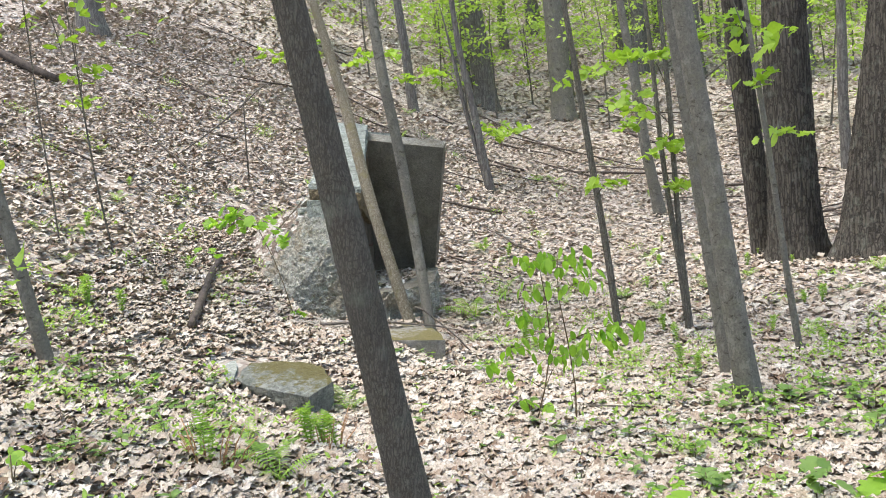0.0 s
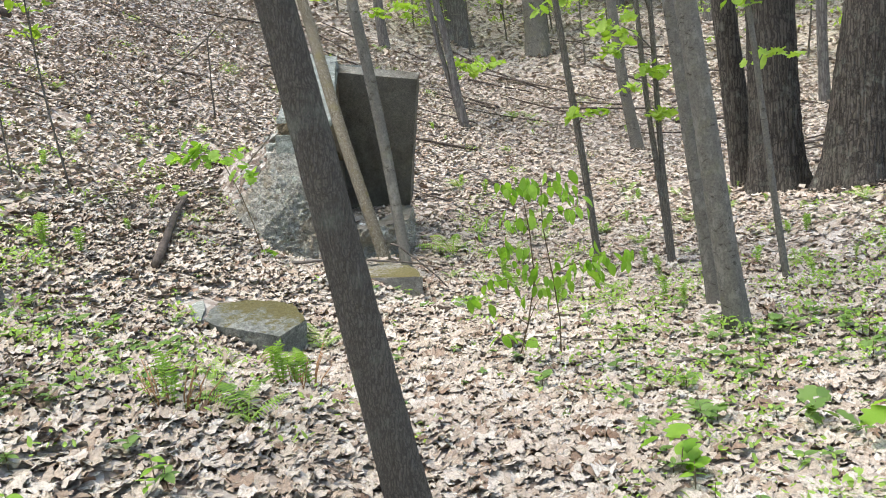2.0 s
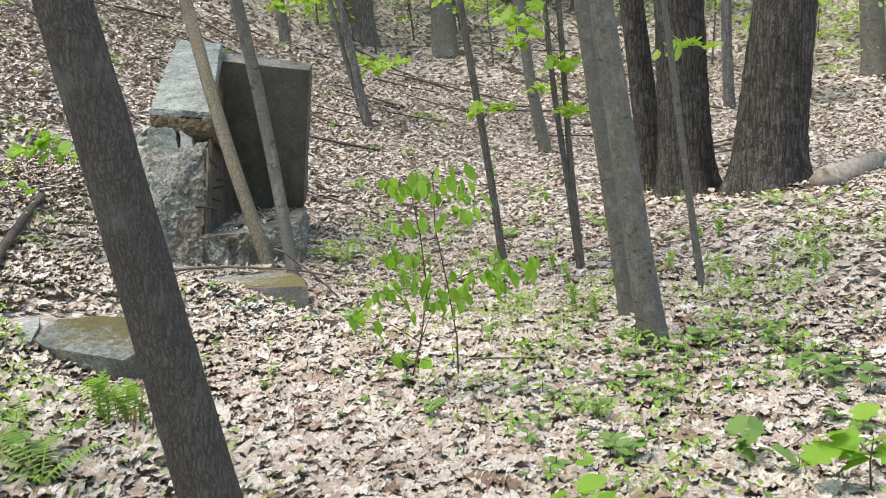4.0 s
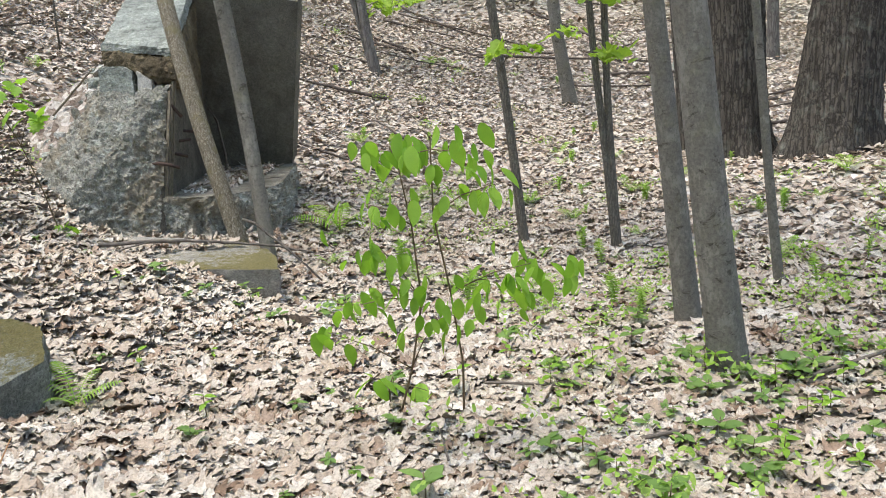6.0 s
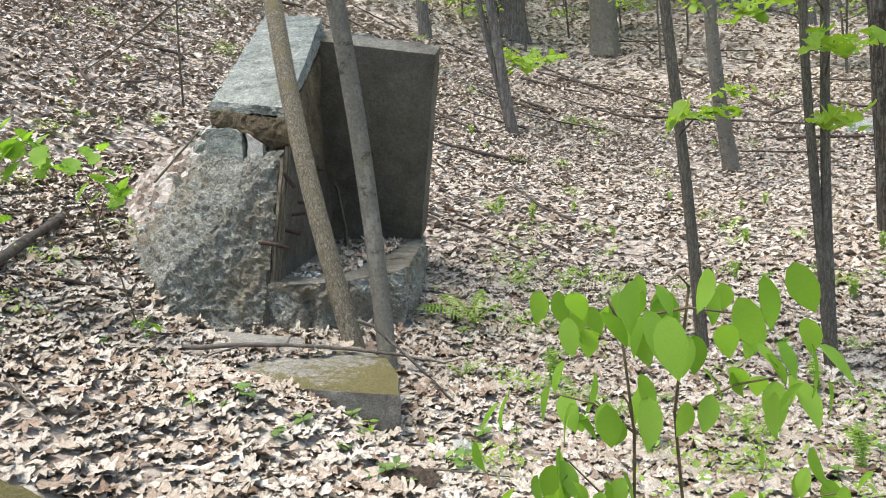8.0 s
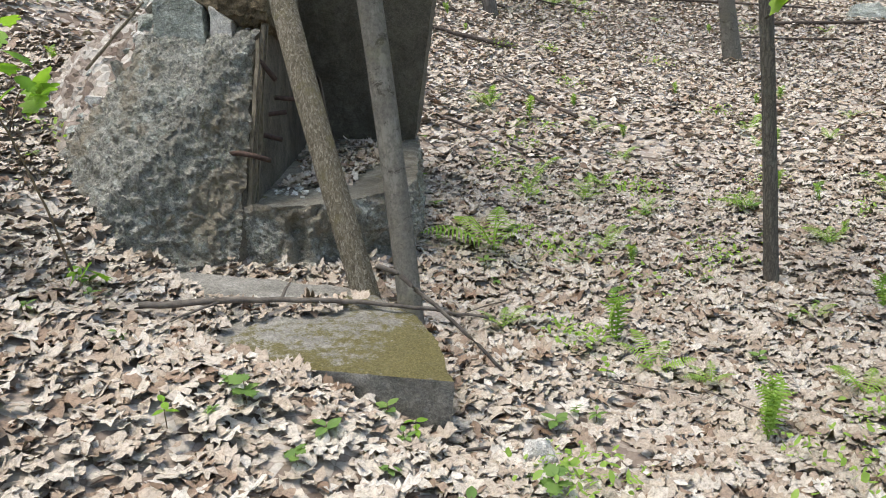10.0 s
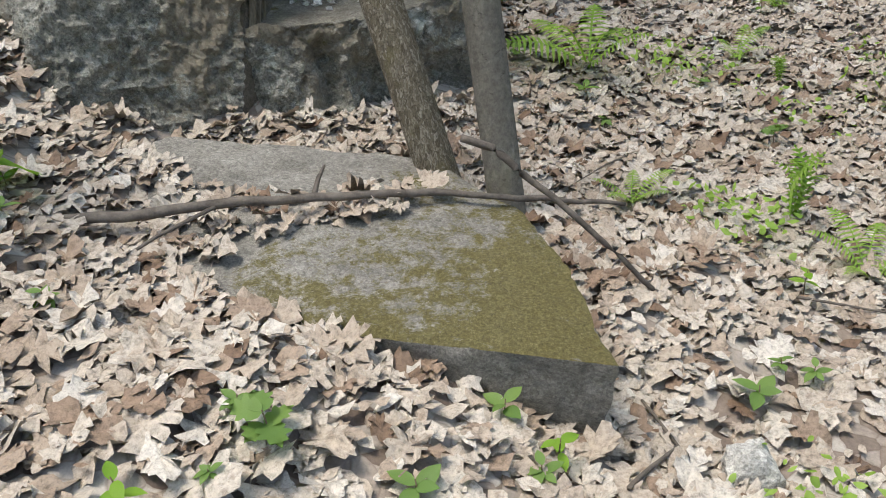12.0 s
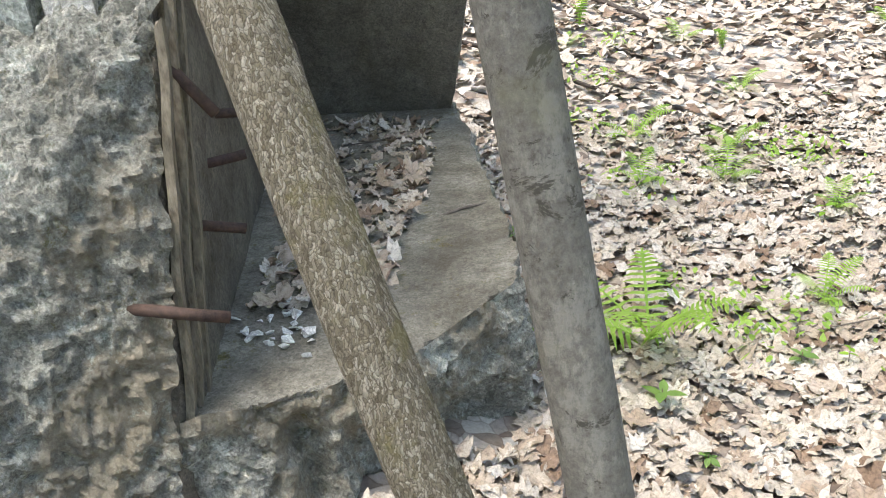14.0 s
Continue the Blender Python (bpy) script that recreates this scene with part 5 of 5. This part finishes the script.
stick("fallen_log", [(5.85, 10.75), (6.5, 11.2), (7.3, 11.9)], 0.14, 0.12, "weathered broken log beside the great oak", plain_material("weathered_log", (0.16, 0.135, 0.10), (0.40, 0.35, 0.28), 16, 0.9, 0.9))
for path, r in (([(1.31, 23.37), (2.1, 23.0), (2.83, 22.57)], 0.06), ([(4.96, 25.3), (5.6, 23.4), (6.2, 21.2)], 0.08), ([(0.62, 15.7), (1.21, 16.3)], 0.025), ([(-0.3, 13.66), (0.0, 13.45), (0.38, 13.22)], 0.04),
                ([(0.9, 26.6), (2.0, 24.8), (3.2, 22.7)], 0.07), ([(1.7, 24.4), (4.6, 21.4)], 0.05), ([(-4.0, 26.7), (-2.7, 26.3)], 0.09), ([(0.55, 13.0), (0.9, 12.7)], 0.03), ([(0.1, 13.3), (0.32, 12.2)], 0.02),
                ([(2.35, 5.95), (2.75, 6.05), (3.2, 6.3)], 0.022), ([(1.0, 6.35), (1.45, 6.2)], 0.015), ([(1.5, 5.6), (1.9, 5.65)], 0.02), ([(-0.05, 7.75), (0.1, 7.95), (0.05, 8.1)], 0.012), ([(0.1, 7.45), (0.45, 7.5)], 0.010),
                ([(-1.3, 7.1), (-1.9, 7.6)], 0.012), ([(-1.75, 9.0), (-2.2, 8.7)], 0.03), ([(-2.9, 12.3), (-1.9, 12.9)], 0.035), ([(-5.5, 12.2), (-4.4, 12.5)], 0.04), ([(5.5, 19.5), (8.0, 19.0)], 0.07), ([(3.0, 21.0), (6.5, 20.2)], 0.06)):
    stick("fallen_stick", path, r * 0.5, r * 0.28, "dead grey stick lying on the leaf litter", M_ROTTEN if r > 0.024 else M_STICK)
for k in range(70):
    x, y, a, l = rng.uniform(-3, 4), rng.uniform(3, 13), rng.uniform(0, 6.28), rng.uniform(0.1, 0.5)
    if not (-2.3 < x < 0.1 and 7.8 < y < 12.2):
        m = (x + math.cos(a) * l * 0.5 + rng.uniform(-0.03, 0.03), y + math.sin(a) * l * 0.5)
        st = [(x, y), m, (x + math.cos(a) * l, y + math.sin(a) * l)]
        stick("twig", [(p[0], p[1], gz(*p) + 0.045) for p in st], rng.uniform(0.003, 0.007), 0.002, "small dead twig on dry leaves", M_STICK, 6)

for k in range(60):
    x, y, a, l = rng.uniform(-6, 9), rng.uniform(13.5, 30), rng.gauss(2.7, 0.6), rng.uniform(0.5, 2.4)
    st = [(x + math.cos(a) * l * f + rng.uniform(-0.08, 0.08), y + math.sin(a) * l * f) for f in (0, 0.35, 0.7, 1)]
    stick("fallen_stick", [(p[0], p[1], gz(*p) + 0.08) for p in st], rng.uniform(0.012, 0.035), 0.008, "dark dead stick on the leafy hillside", M_ROTTEN, 6)

bent = thing("bent_sapling", (-3.24, 14.58, gz(-3.24, 14.58)), "bare sapling with a long arching branch", "sapling")
part("stem", rod_mesh("stem", [(0, 0, -0.1), (0.03, 0, 0.6), (0.08, 0, 1.31), (0.2, 0, 1.5)], [0.015, 0.013, 0.011, 0.006], M_THIN, 8, 0.01), bent)
part("branch", rod_mesh("branch", [(0.63, 0.02, 1.66), (0.35, 0, 1.52), (0.08, 0, 1.31), (-0.31, 0, 1.06), (-0.75, 0, 0.80), (-1.24, 0, 0.55), (-2.08, 0, 0.40)], [0.006, 0.010, 0.013, 0.013, 0.011, 0.009, 0.005], M_THIN, 8, 0.01), bent)
stump = thing("tree_stump", (10.2, 31.0, gz(10.2, 31.0)), "short weathered tree stump far off", "stump", data=trunk_mesh("tree_stump", 0.55, 0.24, 0.2, (0, 0), M_FARBARK, 0.3, 0.05, 20))


# ---- woods behind ----
def far_tree(seed, r, h, low):
    rg = random.Random(seed)
    t = thing("woodland_tree", (0, 0, -90), "grey woodland tree in fresh spring leaf, distant or added unseen for shade", "tree", "woodland trees")
    lean = (rg.uniform(-0.05, 0.02), rg.uniform(-0.02, 0.02))
    part("trunk", trunk_mesh("trunk", h, r, r * 0.8, lean, M_FARBARK, 0.25, 0, 12, 0.04, seed), t)
    ends = [(lean[0] * z + rg.gauss(0, 1.6), lean[1] * z + rg.gauss(0, 1.6), z) for z in [h * rg.uniform(low, 1.05) for _ in range(34)]]
    for e in ends[:6]:
        part("limb", rod_mesh("limb", [(lean[0] * e[2] * 0.75, lean[1] * e[2] * 0.75, e[2] * 0.75), e], [r * 0.3, 0.012], M_FARBARK, 6), t)
    part("crown", leaf_cloud("crown", ends, 34, 0.6, 0.16, 0.19, M_FARLEAF, seed + 5, DIAMOND_SIDE), t)
    return t


def understory(seed, h):
    rg = random.Random(seed)
    t = thing("understory_sapling", (0, 0, -90), "slender sapling with layered lime green leaves", "sapling", "understory saplings")
    part("trunk", trunk_mesh("trunk", h, 0.03, 0.02, (rg.uniform(-0.1, 0.05), 0), M_THIN, 0.1, 0, 8, 0.04, seed), t)
    ends = []
    for _ in range(20):
        z, a, d = h * rg.uniform(0.22, 1.0), rg.uniform(0, 6.28), rg.uniform(0.2, 1.3)
        ends.append((d * math.cos(a), d * math.sin(a), z))
        part("limb", rod_mesh("limb", [(0, 0, z - 0.2), (d * math.cos(a), d * math.sin(a), z)], [0.008, 0.003], M_THIN, 5), t)
    part("crown", leaf_cloud("crown", ends, 22, 0.3, 0.05, 0.14, M_FARLEAF, seed + 9, DIAMOND_SIDE), t, label="thin layers of lime green leaves")
    return t


FAR = [far_tree(s, r, h, low) for s, r, h, low in ((1, 0.14, 13, 0.3), (2, 0.22, 15, 0.4), (3, 0.32, 17, 0.45), (4, 0.10, 11, 0.2))]
UNDER = [understory(s, h) for s, h in ((1, 3.4), (2, 4.2), (3, 2.6))]
rng = random.Random(33)
spots = [(rng.uniform(-1, 46), rng.uniform(29, 78)) for _ in range(80)] + [(rng.uniform(-36, -3), rng.uniform(34, 74)) for _ in range(26)] + [(rng.uniform(14, 40), rng.uniform(14, 30)) for _ in range(14)]
# Unseen trees behind the start; the two nearest are added to shade the foreground.
spots += [(rng.uniform(-30, 30), rng.uniform(-30, -8)) for _ in range(16)] + [(-2.2, -3.4), (1.6, -3.0)]
for x, y in spots:
    copy_thing(FAR[rng.randrange(4)], pose(x, y, gz(x, y), 0, 0, rng.uniform(0, 360)))
spots = [(rng.uniform(3, 34), rng.uniform(24, 52)) for _ in range(70)] + [(rng.uniform(-9, 3), rng.uniform(25, 40)) for _ in range(24)] + [(rng.uniform(9, 26), rng.uniform(13, 26)) for _ in range(18)]
for x, y in spots:
    copy_thing(UNDER[rng.randrange(3)], pose(x, y, gz(x, y), 0, 0, rng.uniform(0, 360)))
for kind in FAR + UNDER:
    for ob in (*kind.children, kind):
        bpy.data.objects.remove(ob)
